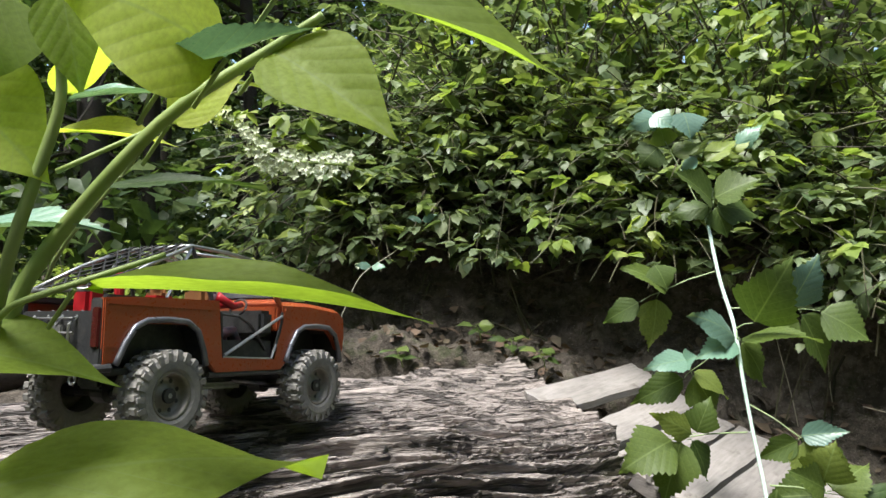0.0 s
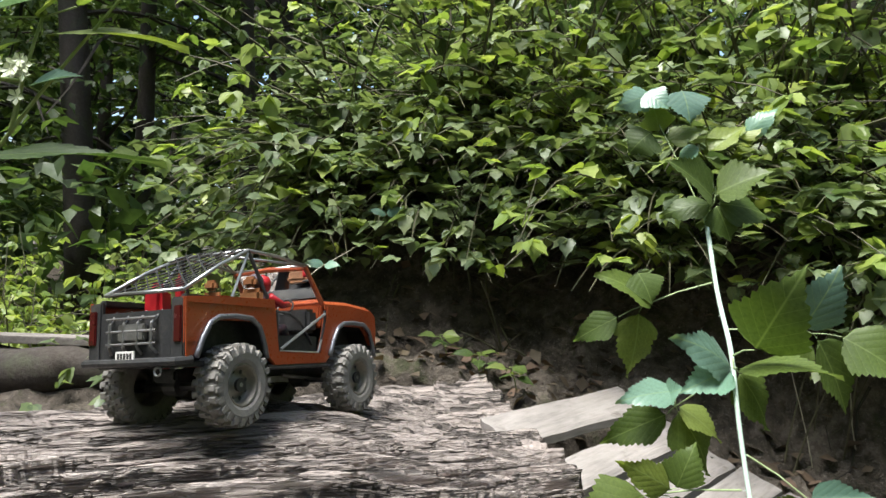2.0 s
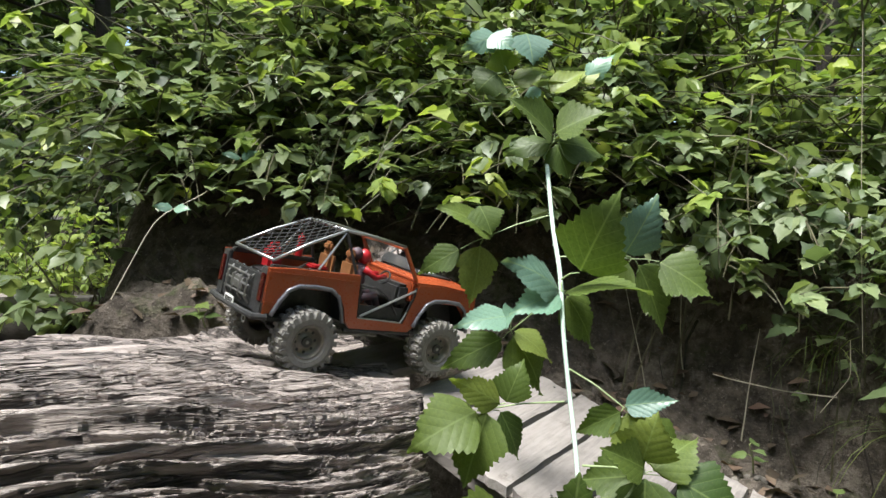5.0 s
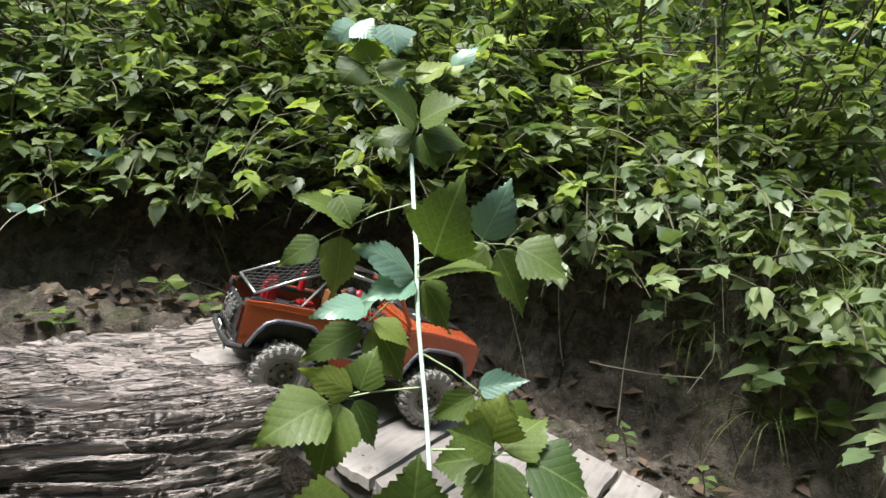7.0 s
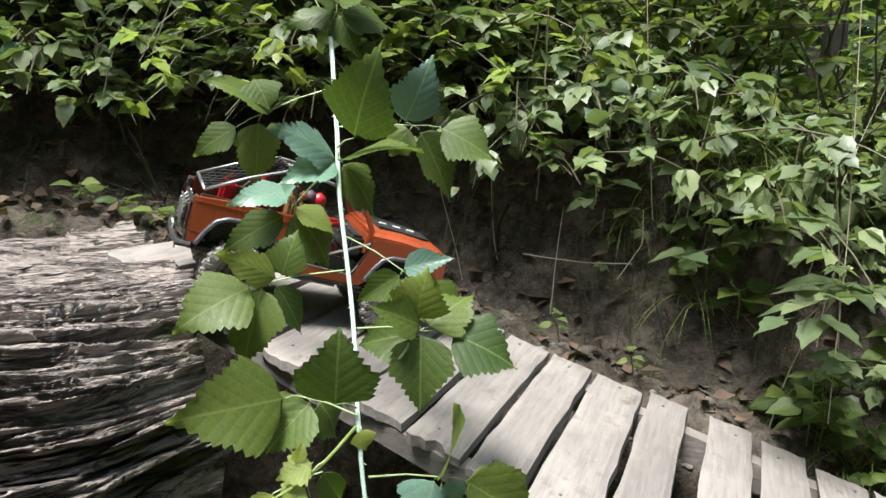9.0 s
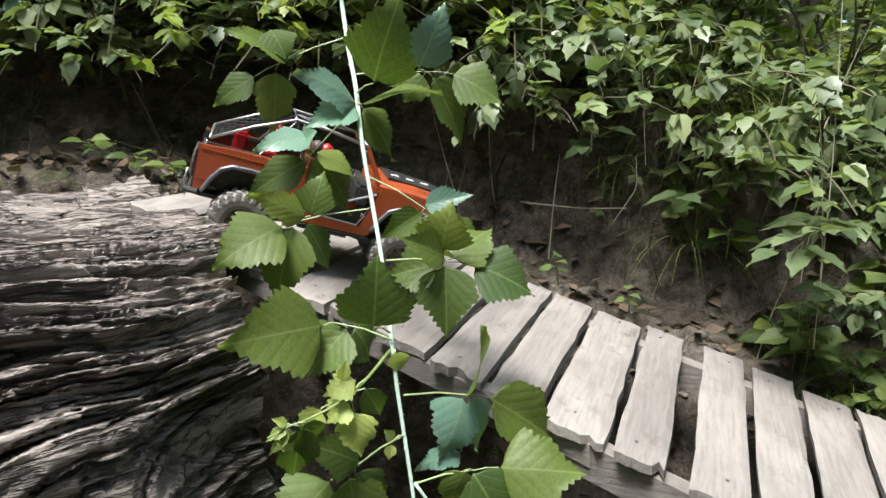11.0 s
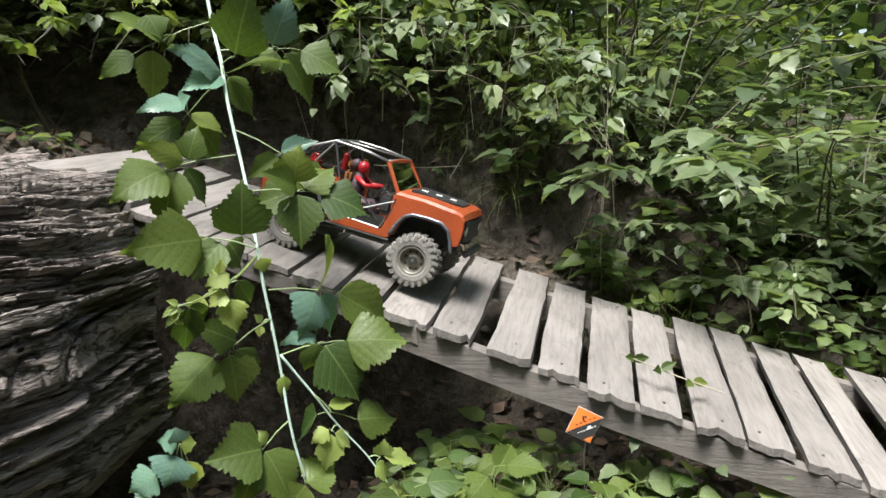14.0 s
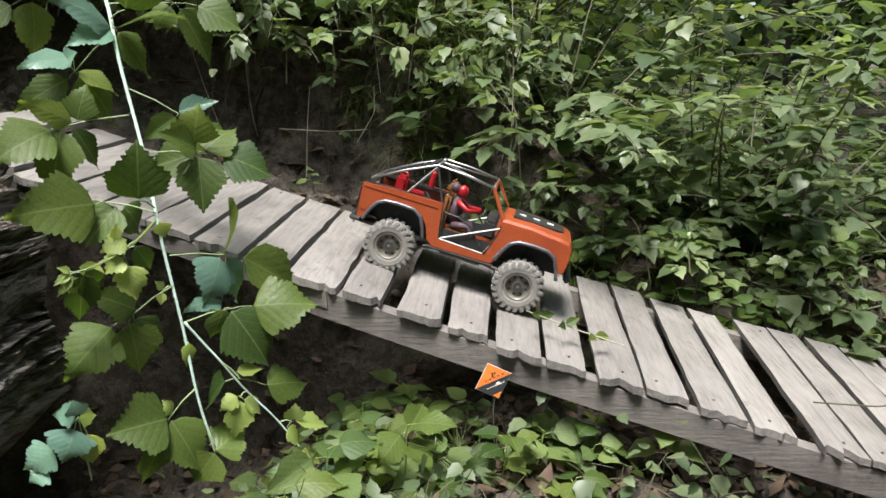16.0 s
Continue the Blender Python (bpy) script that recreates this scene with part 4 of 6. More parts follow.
def build_truck():
    truck = tagged(new("model_truck"), "orange radio-controlled off-road truck with open cab and roll cage", "toy truck")
    side = [(-0.254, 0.184), (-0.20, 0.188), (-0.062, 0.191), (-0.054, 0.107), (0.062, 0.103), (0.078, 0.150), (0.083, 0.188), (0.150, 0.189), (0.232, 0.185), (0.246, 0.176), (0.249, 0.150), (0.246, 0.118), (0.232, 0.112), (0.218, 0.138), (0.200, 0.154), (0.128, 0.156), (0.108, 0.142), (0.092, 0.100), (0.078, 0.088), (-0.062, 0.086), (-0.078, 0.100), (-0.086, 0.130), (-0.102, 0.152), (-0.120, 0.156), (-0.196, 0.155), (-0.216, 0.140), (-0.232, 0.104), (-0.252, 0.100)]
    for sy in (-1, 1):
        bm = sheet(side, sy * 0.086, sy * 0.094)
        bmesh.ops.bevel(bm, geom=[e for e in bm.edges if abs(e.verts[0].co.y - e.verts[1].co.y) < 1e-6], offset=0.0016, segments=2, affect="EDGES")
        part("side_panel", bm, PAINT, truck, "orange painted body side")
        # the crease along the flank
        part("body_crease", boxed(-0.250, -0.070, sy * 0.0938, sy * 0.0955, 0.176, 0.179, 0.0006), PAINT, truck)
        part("lower_crease", boxed(-0.250, -0.226, sy * 0.0938, sy * 0.0952, 0.122, 0.125, 0.0006), PAINT, truck)
        for x, z in ((-0.157, 0), (0.163, 0)):
            arch = [(x - 0.078, 0.101), (x - 0.066, 0.128), (x - 0.052, 0.149), (x - 0.034, 0.158), (x, 0.160), (x + 0.034, 0.158), (x + 0.053, 0.146), (x + 0.064, 0.122), (x + 0.071, 0.098)]
            dense = np.array([(np.interp(t, range(9), [p[0] for p in arch]), sy * 0.0975, np.interp(t, range(9), [p[1] for p in arch])) for t in np.linspace(0, 8, 25)])
            v, f = tube(dense, 0.0042, 8)
            part("fender_flare", (v, f), TRIM, truck, "grey bolted wheel-arch flare", smooth=True)
            well = [(px, pz + 0.001) for px, pz in arch]
            verts = [(px, sy * y, pz) for y in (0.092, 0.045) for px, pz in well]
            part("wheel_well", (verts, [(i, i + 1, i + 10, i + 9) for i in range(8)] + [tuple(range(9, 18))]), BLACK, truck)
        part("rock_slider", tube([(-0.075, sy * 0.090, 0.084), (0.085, sy * 0.090, 0.085)], 0.004, 8), BLACK, truck)
        # tube door: frame, brace and a low black sheet for the dark interior
        door = part("tube_door", joined([tube([(-0.056, sy * 0.091, 0.175), (-0.050, sy * 0.091, 0.108), (0.058, sy * 0.091, 0.105), (0.078, sy * 0.091, 0.160), (0.079, sy * 0.091, 0.180)], 0.0026, 6)]), BLACK, truck, "black tubular half door")
        part("brace", tube([(-0.046, sy * 0.0925, 0.112), (0.078, sy * 0.0925, 0.174)], 0.0024, 6), CHROME, door, "silver diagonal brace")
        part("sill_bar", tube([(-0.050, sy * 0.0925, 0.109), (0.055, sy * 0.0925, 0.106), (0.066, sy * 0.0925, 0.128)], 0.002, 6), CHROME, door, "silver sill bar")
        part("top_bar", tube([(-0.056, sy * 0.090, 0.172), (-0.02, sy * 0.090, 0.170), (0.01, sy * 0.088, 0.158), (0.045, sy * 0.088, 0.120)], 0.0022, 6), BLACK, door)
        # Black sheet added in place of the dark interior behind the bars.
        part("door_skin", boxed(-0.052, 0.060, sy * 0.0855 - 0.0008, sy * 0.0855 + 0.0008, 0.106, 0.134, 0.0004), BLACK, door, "black sheet standing in for the dark interior behind the lower bars")
        # lamps at the tail
        part("tail_lamp", boxed(-0.2575, -0.252, sy * 0.076, sy * 0.090, 0.122, 0.172, 0.0015), TAIL_RED, truck, "tall red tail lamp")
        part("tail_corner", boxed(-0.2545, -0.246, min(sy * 0.068, sy * 0.0925), max(sy * 0.068, sy * 0.0925), 0.098, 0.184, 0.002), BLACK, truck, "black rear corner post")
        part("head_lamp", lathe([(-0.003, 0.012), (0.003, 0.011), (0.004, 0.002)], 16), WHITE, truck).matrix_basis = pose(0.247, sy * 0.064, 0.150, 0, 0, -90)
    # bonnet
    bm = bmesh.new()
    prof = [(0.082, 0.186), (0.082, 0.199), (0.150, 0.200), (0.222, 0.194), (0.240, 0.188), (0.247, 0.176), (0.240, 0.172)]
    rows = []
    for y, dz, dx in ((-0.0925, -0.008, -0.004), (-0.086, -0.002, 0), (-0.05, 0.001, 0.001), (0, 0.002, 0.002), (0.05, 0.001, 0.001), (0.086, -0.002, 0), (0.0925, -0.008, -0.004)):
        rows.append([bm.verts.new((x + dx, y, z + (dz if z > 0.187 else dz * 0.5))) for x, z in prof])
    for a, b in zip(rows, rows[1:]):
        for i in range(len(prof)):
            j = (i + 1) % len(prof)
            bm.faces.new((a[i], a[j], b[j], b[i]))
    bm.faces.new(rows[0])
    bm.faces.new(rows[-1][::-1])
    bonnet = part("bonnet", bm, PAINT, truck, "orange bonnet")
    part("bonnet_panel", ([(0.10, -0.052, 0.2060), (0.205, -0.044, 0.2012), (0.222, -0.030, 0.1990), (0.222, 0.030, 0.1990), (0.205, 0.044, 0.2012), (0.10, 0.052, 0.2060), (0.10, -0.052, 0.1990), (0.205, -0.044, 0.1940), (0.222, -0.030, 0.192), (0.222, 0.030, 0.192), (0.205, 0.044, 0.1940), (0.10, 0.052, 0.1990)], [(0, 1, 2, 3, 4, 5)] + [(i, i + 6, (i + 1) % 6 + 6, (i + 1) % 6) for i in range(6)]), CARD_BLACK, bonnet, "black bonnet decal panel")
    for k in range(3):
        part("vent_mark", boxed(0.112 + 0.034 * k, 0.128 + 0.034 * k, -0.016 + 0.006 * k, -0.008 + 0.006 * k, 0.2, 0.2068 - 0.0016 * k, 0.0004), WHITE, bonnet, "white vent mark")
    part("grille", boxed(0.243, 0.250, -0.078, 0.078, 0.122, 0.174, 0.003), BLACK, truck, "black front grille")
    part("front_bumper", boxed(0.252, 0.268, -0.07, 0.07, 0.092, 0.108, 0.004), BLACK, truck, "black front bumper")
    part("cowl", boxed(0.070, 0.086, -0.086, 0.086, 0.150, 0.190, 0.003), PAINT, truck)
    # tub: floor, bed, bulkheads
    part("floor_tub", boxed(-0.245, 0.085, -0.085, 0.085, 0.088, 0.096, 0.002), BLACK, truck)
    part("bed_box", boxed(-0.215, -0.085, -0.062, 0.062, 0.097, 0.160, 0.006), BLACK, truck, "black bed box with straps")
    part("dash", boxed(0.040, 0.070, -0.082, 0.082, 0.140, 0.182, 0.006), BLACK, truck)
    part("bed_rail", boxed(-0.244, -0.066, -0.086, -0.074, 0.180, 0.189, 0.002), BLACK, truck)
    part("bed_rail", boxed(-0.244, -0.066, 0.074, 0.086, 0.180, 0.189, 0.002), BLACK, truck)
    tail = part("tailgate", boxed(-0.253, -0.247, -0.070, 0.070, 0.100, 0.168, 0.002), BLACK, truck, "dark tailgate with a bar rack")
    for y in (-0.045, -0.015, 0.015, 0.045):
        part("rack_bar", tube([(-0.246, y, 0.168), (-0.262, y * 0.9, 0.150), (-0.262, y * 0.9, 0.118), (-0.254, y, 0.108)], 0.0022, 6), STEEL, tail, "steel rack bar")
    for z in (0.122, 0.140, 0.158):
        part("rack_bar", tube([(-0.261, -0.048, z), (-0.261, 0.048, z)], 0.002, 6), STEEL, tail, "steel rack bar")
    part("winch_box", boxed(-0.262, -0.254, -0.026, 0.026, 0.126, 0.150, 0.002), STEEL, tail)
    plate = part("plate", boxed(-0.2705, -0.268, -0.018, 0.018, 0.098, 0.112, 0.0005), WHITE, truck, "small plate with dark marks")
    for k in range(5):
        part("mark", boxed(-0.2712, -0.2704, -0.0145 + 0.006 * k, -0.0105 + 0.006 * k, 0.101, 0.109), BLACK, plate)
    part("rear_bumper", tube([(-0.240, -0.094, 0.098), (-0.262, -0.088, 0.096), (-0.267, -0.05, 0.096), (-0.267, 0.05, 0.096), (-0.262, 0.088, 0.096), (-0.240, 0.094, 0.098)], 0.0060, 8), BLACK, truck, "black tube rear bumper")
    part("tow_loop", joined([tube([(-0.262 + 0.0, -0.055 + 0.006 * math.cos(a), 0.083 + 0.006 * math.sin(a)) for a in np.linspace(0, 6.283, 13)], 0.0016, 6)]), CHROME, truck, "silver tow ring")
    # windscreen
    frame = part("windscreen_frame", joined([tube([(0.082, -0.084, 0.190), (0.040, -0.078, 0.253), (0.038, 0.0, 0.256), (0.040, 0.078, 0.253), (0.082, 0.084, 0.190)], 0.0048, 8), tube([(0.080, -0.082, 0.194), (0.080, 0.082, 0.194)], 0.004, 8)]), PAINT, truck, "orange windscreen frame")
    pane = part("pane", ([(0.0795, -0.079, 0.197), (0.0795, 0.079, 0.197), (0.041, 0.074, 0.251), (0.041, -0.074, 0.251), (0.0805, -0.079, 0.1975), (0.0805, 0.079, 0.1975), (0.042, 0.074, 0.2515), (0.042, -0.074, 0.2515)], [(0, 1, 2, 3), (7, 6, 5, 4), (0, 4, 5, 1), (1, 5, 6, 2), (2, 6, 7, 3), (3, 7, 4, 0)]), GLASS, frame, "clear windscreen pane")
    pane.visible_shadow = False
    # roll cage
    cage = part("roll_cage", joined([tube([(0.038, sy * 0.079, 0.257), (-0.035, sy * 0.074, 0.266), (-0.100, sy * 0.070, 0.268), (-0.170, sy * 0.074, 0.236), (-0.240, sy * 0.078, 0.196)], 0.0030, 8) for sy in (-1, 1)] + [tube([(-0.100, -0.070, 0.268), (-0.100, 0.070, 0.268)], 0.003, 8), tube([(0.038, -0.079, 0.257), (0.038, 0.079, 0.257)], 0.003, 8), tube([(-0.240, -0.078, 0.196), (-0.240, 0.078, 0.196)], 0.003, 8), tube([(0.038, -0.079, 0.257), (-0.100, 0.0, 0.268)], 0.0024, 6), tube([(0.038, 0.079, 0.257), (-0.100, 0.0, 0.268)], 0.0024, 6)]), CHROME, truck, "silver tube roll cage", smooth=True)
    for sy in (-1, 1):
        part("cage_post", tube([(-0.100, sy * 0.070, 0.268), (-0.066, sy * 0.084, 0.188)], 0.003, 8), BLACK, cage, "black cage post")
        part("cage_brace", tube([(-0.100, sy * 0.070, 0.264), (-0.150, sy * 0.083, 0.190)], 0.0024, 6), CHROME, cage)
    cords = []
    for k in range(-3, 10):
        for lean in (1, -1):
            pts = []
            for t in np.linspace(0, 1, 17):
                u = k / 6 + lean * (t - 0.5) * 1.1
                if 0 <= u <= 1:
                    pts.append((-0.104 - 0.132 * t, (u - 0.5) * 0.148, 0.272 - 0.076 * t - 0.006 * math.sin(math.pi * t) * math.sin(math.pi * u)))
            if len(pts) > 1:
                cords.append(tube(pts, 0.0012, 4, False))
    part("cargo_net", joined(cords), NET, cage, "black knotted cargo net")
    # seats and cargo
    for sy in (-1, 1):
        seat = part("seat", boxed(-0.050, 0.0, sy * 0.042 - 0.024, sy * 0.042 + 0.024, 0.112, 0.130, 0.006), TAN, truck, "tan bucket seat")
        part("seat_back", boxed(-0.066, -0.050, sy * 0.042 - 0.024, sy * 0.042 + 0.024, 0.115, 0.212, 0.007), TAN, seat)
        part("head_rest", boxed(-0.068, -0.054, sy * 0.042 - 0.013, sy * 0.042 + 0.013, 0.214, 0.232, 0.005), TAN, seat)
    can = part("fuel_can", boxed(-0.200, -0.172, 0.012, 0.048, 0.162, 0.206, 0.006), RED, truck, "red fuel can")
    part("can_handle", tube([(-0.196, 0.03, 0.206), (-0.192, 0.03, 0.214), (-0.180, 0.03, 0.214), (-0.176, 0.03, 0.206)], 0.0028, 6), RED, can)
    part("extinguisher", lathe([(-0.02, 0.001), (-0.02, 0.0075), (0.018, 0.0075), (0.022, 0.003), (0.026, 0.003), (0.026, 0.0005)], 12), RED, truck, "small red bottle").matrix_basis = pose(-0.118, 0.055, 0.212, 90, 0, 0)
    cooler = part("cool_box", boxed(-0.150, -0.118, -0.062, -0.036, 0.162, 0.186, 0.005), WHITE, truck, "white box with a red lid")
    part("lid", boxed(-0.151, -0.117, -0.063, -0.035, 0.186, 0.194, 0.003), RED, cooler, "red lid")
    part("strap_hose", tube([(-0.09, -0.03, 0.165), (-0.12, 0.01, 0.185), (-0.16, -0.02, 0.175), (-0.205, 0.0, 0.168)], 0.003, 6), BLACK, truck)
    # steering wheel
    part("steering_wheel", tube([(0.030 + 0.006 * math.sin(a), 0.042 * -1 + 0.016 * math.cos(a), 0.186 + 0.013 * math.sin(a)) for a in np.linspace(0, 6.283, 17)], 0.0018, 6), BLACK, truck)
    # running gear
    part("chassis", boxed(-0.20, 0.20, -0.024, 0.024, 0.066, 0.086, 0.004), BLACK, truck)
    part("skid_plate", boxed(-0.05, 0.06, -0.034, 0.034, 0.058, 0.068, 0.005), STEEL, truck)
    for x in (-AXLE_X, AXLE_X):
        part("axle", joined([tube([(x, -0.085, WHEEL_R), (x, 0.085, WHEEL_R)], 0.008, 10)]), BLACK, truck, "black solid axle")
        part("diff_case", lathe([(-0.016, 0.004), (-0.013, 0.016), (0.013, 0.016), (0.016, 0.004)], 14), BLACK, truck).matrix_basis = pose(x, 0.02, WHEEL_R)
        for sy in (-1, 1):
            damper = part("damper", tube([(x + 0.012, sy * 0.050, 0.064), (x - 0.004, sy * 0.045, 0.145)], 0.0055, 8), RED if x < 0 else BLACK, truck, "coil damper")
            part("link", tube([(x * 0.97, sy * 0.045, 0.056), (x * 0.25, sy * 0.028, 0.070)], 0.003, 6), STEEL, truck)
    part("driveshaft", tube([(-0.15, 0.0, 0.062), (0.0, 0.0, 0.072), (0.15, 0.0, 0.062)], 0.0035, 8), STEEL, truck)
    wheels = [build_wheel(truck, x, sy) for x in (-AXLE_X, AXLE_X) for sy in (-1, 1)]
    return truck, wheels


def build_doll():
    """The seated driver doll, one plain mesh in red and grey."""
    def ball(c, r, sz=1.0):
        v, f = lathe([(-r, 0.0004), (-0.85 * r, 0.53 * r), (-0.4 * r, 0.92 * r), (0.2 * r, 0.98 * r), (0.7 * r, 0.7 * r), (r, 0.0004)], 12)
        return [(c[0] + x, c[1] + z, c[2] + y * sz) for x, y, z in v], f
    red = [ball((-0.030, -0.042, 0.222), 0.0145, 1.1), tube([(-0.034, -0.060, 0.200), (-0.008, -0.066, 0.186), (0.022, -0.054, 0.190)], (0.007, 0.006, 0.005), 8), tube([(-0.034, -0.024, 0.200), (-0.008, -0.018, 0.186), (0.022, -0.030, 0.190)], (0.007, 0.006, 0.005), 8)]
    grey = [tube([(-0.034, -0.042, 0.208), (-0.038, -0.042, 0.178), (-0.036, -0.042, 0.140)], (0.010, 0.017, 0.014), 10), tube([(-0.034, -0.052, 0.140), (0.004, -0.056, 0.148), (0.026, -0.056, 0.112)], (0.010, 0.009, 0.007), 8), tube([(-0.034, -0.032, 0.140), (0.004, -0.028, 0.148), (0.026, -0.028, 0.112)], (0.010, 0.009, 0.007), 8), tube([(-0.036, -0.056, 0.202), (-0.020, -0.042, 0.170)], 0.004, 6), ball((-0.048, -0.042, 0.226), 0.013)]
    v, f = joined(red + grey)
    n_red = sum(len(q[1]) for q in red)
    me = mesh_of("driver_doll", v, f, RED, True)
    me.materials.append(DOLL_GREY)
    me.polygons.foreach_set("material_index", [0 if i < n_red else 1 for i in range(len(f))])
    return tagged(new("driver_doll", me), "small red and grey driver doll seated in the truck", "doll")


truck, truck_wheels = build_truck()
doll = build_doll()


# ---- plants close to the camera ----
def leaflet_mesh(name, material, teeth=12, depth=0.07, wide=0.33, curl=0.0):
    """A toothed leaf one long along y, pointed at its tip, quilted between its veins."""
    n, cols = 3 * teeth, 4
    rng = np.random.default_rng(int(10 * curl) + teeth)
    tooth = rng.uniform(0.35, 1.25, (2, n + 1))
    uvs, verts, faces, index = [], [], [], {}
    shape_v = (0, 0.03, 0.09, 0.17, 0.27, 0.36, 0.48, 0.60, 0.72, 0.83, 0.92, 1.0)
    shape_w = (0, 0.44, 0.79, 0.95, 1.0, 0.97, 0.88, 0.70, 0.47, 0.26, 0.10, 0)
    for i in range(n + 1):
        v = i / n
        w = max(wide * float(np.interp(v, shape_v, shape_w)), 0.003 if 0 < i < n else 0.0)
        w *= 1.0 + (0.065 * math.sin(17.0 * v + 0.6 + 2.5 * curl) if depth else 0.0)
        bite = (1.0, 0.45, 0.0)[i % 3] * depth * min(1.0, 2.2 * w / wide) if 0 < i < n else 0.0
        for side in (-1, 1):
            for c in range(cols + 1):
                if c == 0 and side == 1:
                    index[i, side, c] = index[i, -1, 0]
                    continue
                a = c / cols
                x = side * (w * a - (bite * wide * 1.7 * tooth[(side + 1) // 2, i // 3] if c == cols else 0))
                y = v + 0.075 * a * (1 - v) + (0.25 * depth * (i % 3) / 2 if c == cols and 0 < i < n else 0) - 0.05 * a * a * (1 - min(1.0, v / 0.12)) * (i > 0)
                wave = 0.014 * math.sin(8.0 * v + 2.2 * side + 9 * curl) * a * a
                z = (0.10 - 0.10 * curl) * a * w / wide + (0.16 + 0.14 * curl) * v * (1 - v) + 0.004 * math.sin(24 * (v - 0.42 * a)) * a * (1 - 0.5 * a) + wave + side * 0.05 * curl * a * v
                index[i, side, c] = len(verts)
                verts.append((x, y, z))
                uvs.append((0.5 + 0.5 * side * a * w / wide, v))
    for i in range(n):
        for side in (-1, 1):
            for c in range(cols):
                q = [index[i, side, c], index[i, side, c + 1], index[i + 1, side, c + 1], index[i + 1, side, c]]
                faces.append(tuple(q if side == 1 else q[::-1]))
    me = mesh_of(name, verts, faces, material, True)
    layer = me.uv_layers.new(name="UVMap")
    for loop in me.loops:
        layer.data[loop.index].uv = uvs[loop.vertex_index]
    return me


def leaflet_set(name, material, *shape):
    """Three leaves of one kind, flat to curled."""
    return [leaflet_mesh(name, material, *shape, curl=k) for k in (0.0, 0.7, 1.5)]


LEAFLETS = {"n": leaflet_set("leaflet", LEAF_NEAR), "l": leaflet_set("leaflet", LEAF_BRIGHT), "p": leaflet_set("leaflet", LEAF_SKY_SHEEN), "y": leaflet_set("leaflet", LEAF_YOUNG, 6, 0.10), "b": leaflet_set("leaf", LEAF_POKE, 14, 0.0), "s": leaflet_set("leaf", LEAF_HERB, 10, 0.025, 0.36)}


def leaf_piece(parent, kind, base, tip, width, face=(0.0, -0.78, 0.62), name="leaflet"):
    """One leaf from its stalk to its tip, turned as far as may be towards face."""
    base, tip = Vector(base), Vector(tip)
    y = tip - base
    length = y.length
    y.normalize()
    z = Vector(face) + Vector(RNG.normal(0, 0.2, 3))
    z = (z - y * z.dot(y)).normalized()
    x = y.cross(z)
    turn = Matrix((x, y, z)).transposed().to_4x4()
    ob = new(name, LEAFLETS[kind][int(RNG.integers(0, 3))])
    ob.parent = parent
    ob.matrix_basis = Matrix.Translation(base - parent.location) @ turn @ Matrix.Diagonal((width / 0.64, length, (width + length) * 0.6, 1))
    return ob


def bramble_spray(cane, root, hub, leaflets):
    """A leaf stalk from the cane with its leaflets: (base x, y, z, tip x, y, z, width, kind)."""
    root, hub, low = np.array(root), np.array(hub), np.array(cane.location)
    mid = (root + hub) / 2 + np.array([0, 0, 0.004])
    part("leaf_stalk", tube([tuple(p - low) for p in (root, mid, hub)], (0.0017, 0.0014, 0.0012), 6), STEM_LEAF, cane)
    for x, y, z, tx, ty, tz, w, kind in leaflets:
        base, tip = np.array((x, y, z)), np.array((tx, ty, tz))
        if 0.006 < np.linalg.norm(base - hub) < 0.09:
            part("leaf_stalk", tube([tuple(hub - low), tuple((hub + base) / 2 - low + np.array([0, 0, 0.002])), tuple(base - low)], 0.0009, 5), STEM_LEAF, cane)
        leaf_piece(cane, kind, base, tip, 1.22 * w)


def smooth_line(points, n=40):
    p = np.array(points, float)
    t = np.linspace(0, len(p) - 1, n)
    out = np.stack([np.interp(t, range(len(p)), p[:, k]) for k in range(3)], -1)
    for _ in range(3):
        out[1:-1] = (out[:-2] + 2 * out[1:-1] + out[2:]) / 4
    return out


cane = tagged(new("bramble_cane"), "hanging pale-stemmed bramble cane with toothed green leaves", "bramble")
cane.location = (0.66, 1.95, 1.42)
stem_line = smooth_line([(0.66, 1.95, 1.42), (0.652, 1.84, 1.415), (0.641, 1.755, 1.379), (0.631, 1.68, 1.286), (0.617, 1.60, 1.217), (0.602, 1.50, 1.157), (0.591, 1.45, 1.118), (0.585, 1.41, 1.05), (0.586, 1.375, 0.972), (0.580, 1.30, 0.872), (0.563, 1.215, 0.781), (0.561, 1.19, 0.708), (0.564, 1.165, 0.624), (0.566, 1.145, 0.55), (0.564, 1.125, 0.478), (0.567, 1.105, 0.404), (0.580, 1.095, 0.336)], 60)
part("stem", tube([tuple(p - np.array(cane.location)) for p in stem_line], np.linspace(0.0048, 0.0024, 60), 8), STEM_PALE, cane, "blue-white bloomed stem", smooth=True)
fork = smooth_line([(0.569, 1.15, 0.58), (0.596, 1.14, 0.533), (0.62, 1.125, 0.494), (0.651, 1.10, 0.433), (0.696, 1.08, 0.372), (0.729, 1.06, 0.305), (0.756, 1.04, 0.248)], 26)
part("side_stem", tube([tuple(p - np.array(cane.location)) for p in fork], np.linspace(0.0028, 0.0012, 26), 6), STEM_PALE, cane, "thin pale side stem", smooth=True)
shoot = smooth_line([(0.558, 1.205, 0.764), (0.515, 1.17, 0.741), (0.481, 1.14, 0.731), (0.437, 1.12, 0.72), (0.397, 1.11, 0.717), (0.366, 1.10, 0.71)], 16)
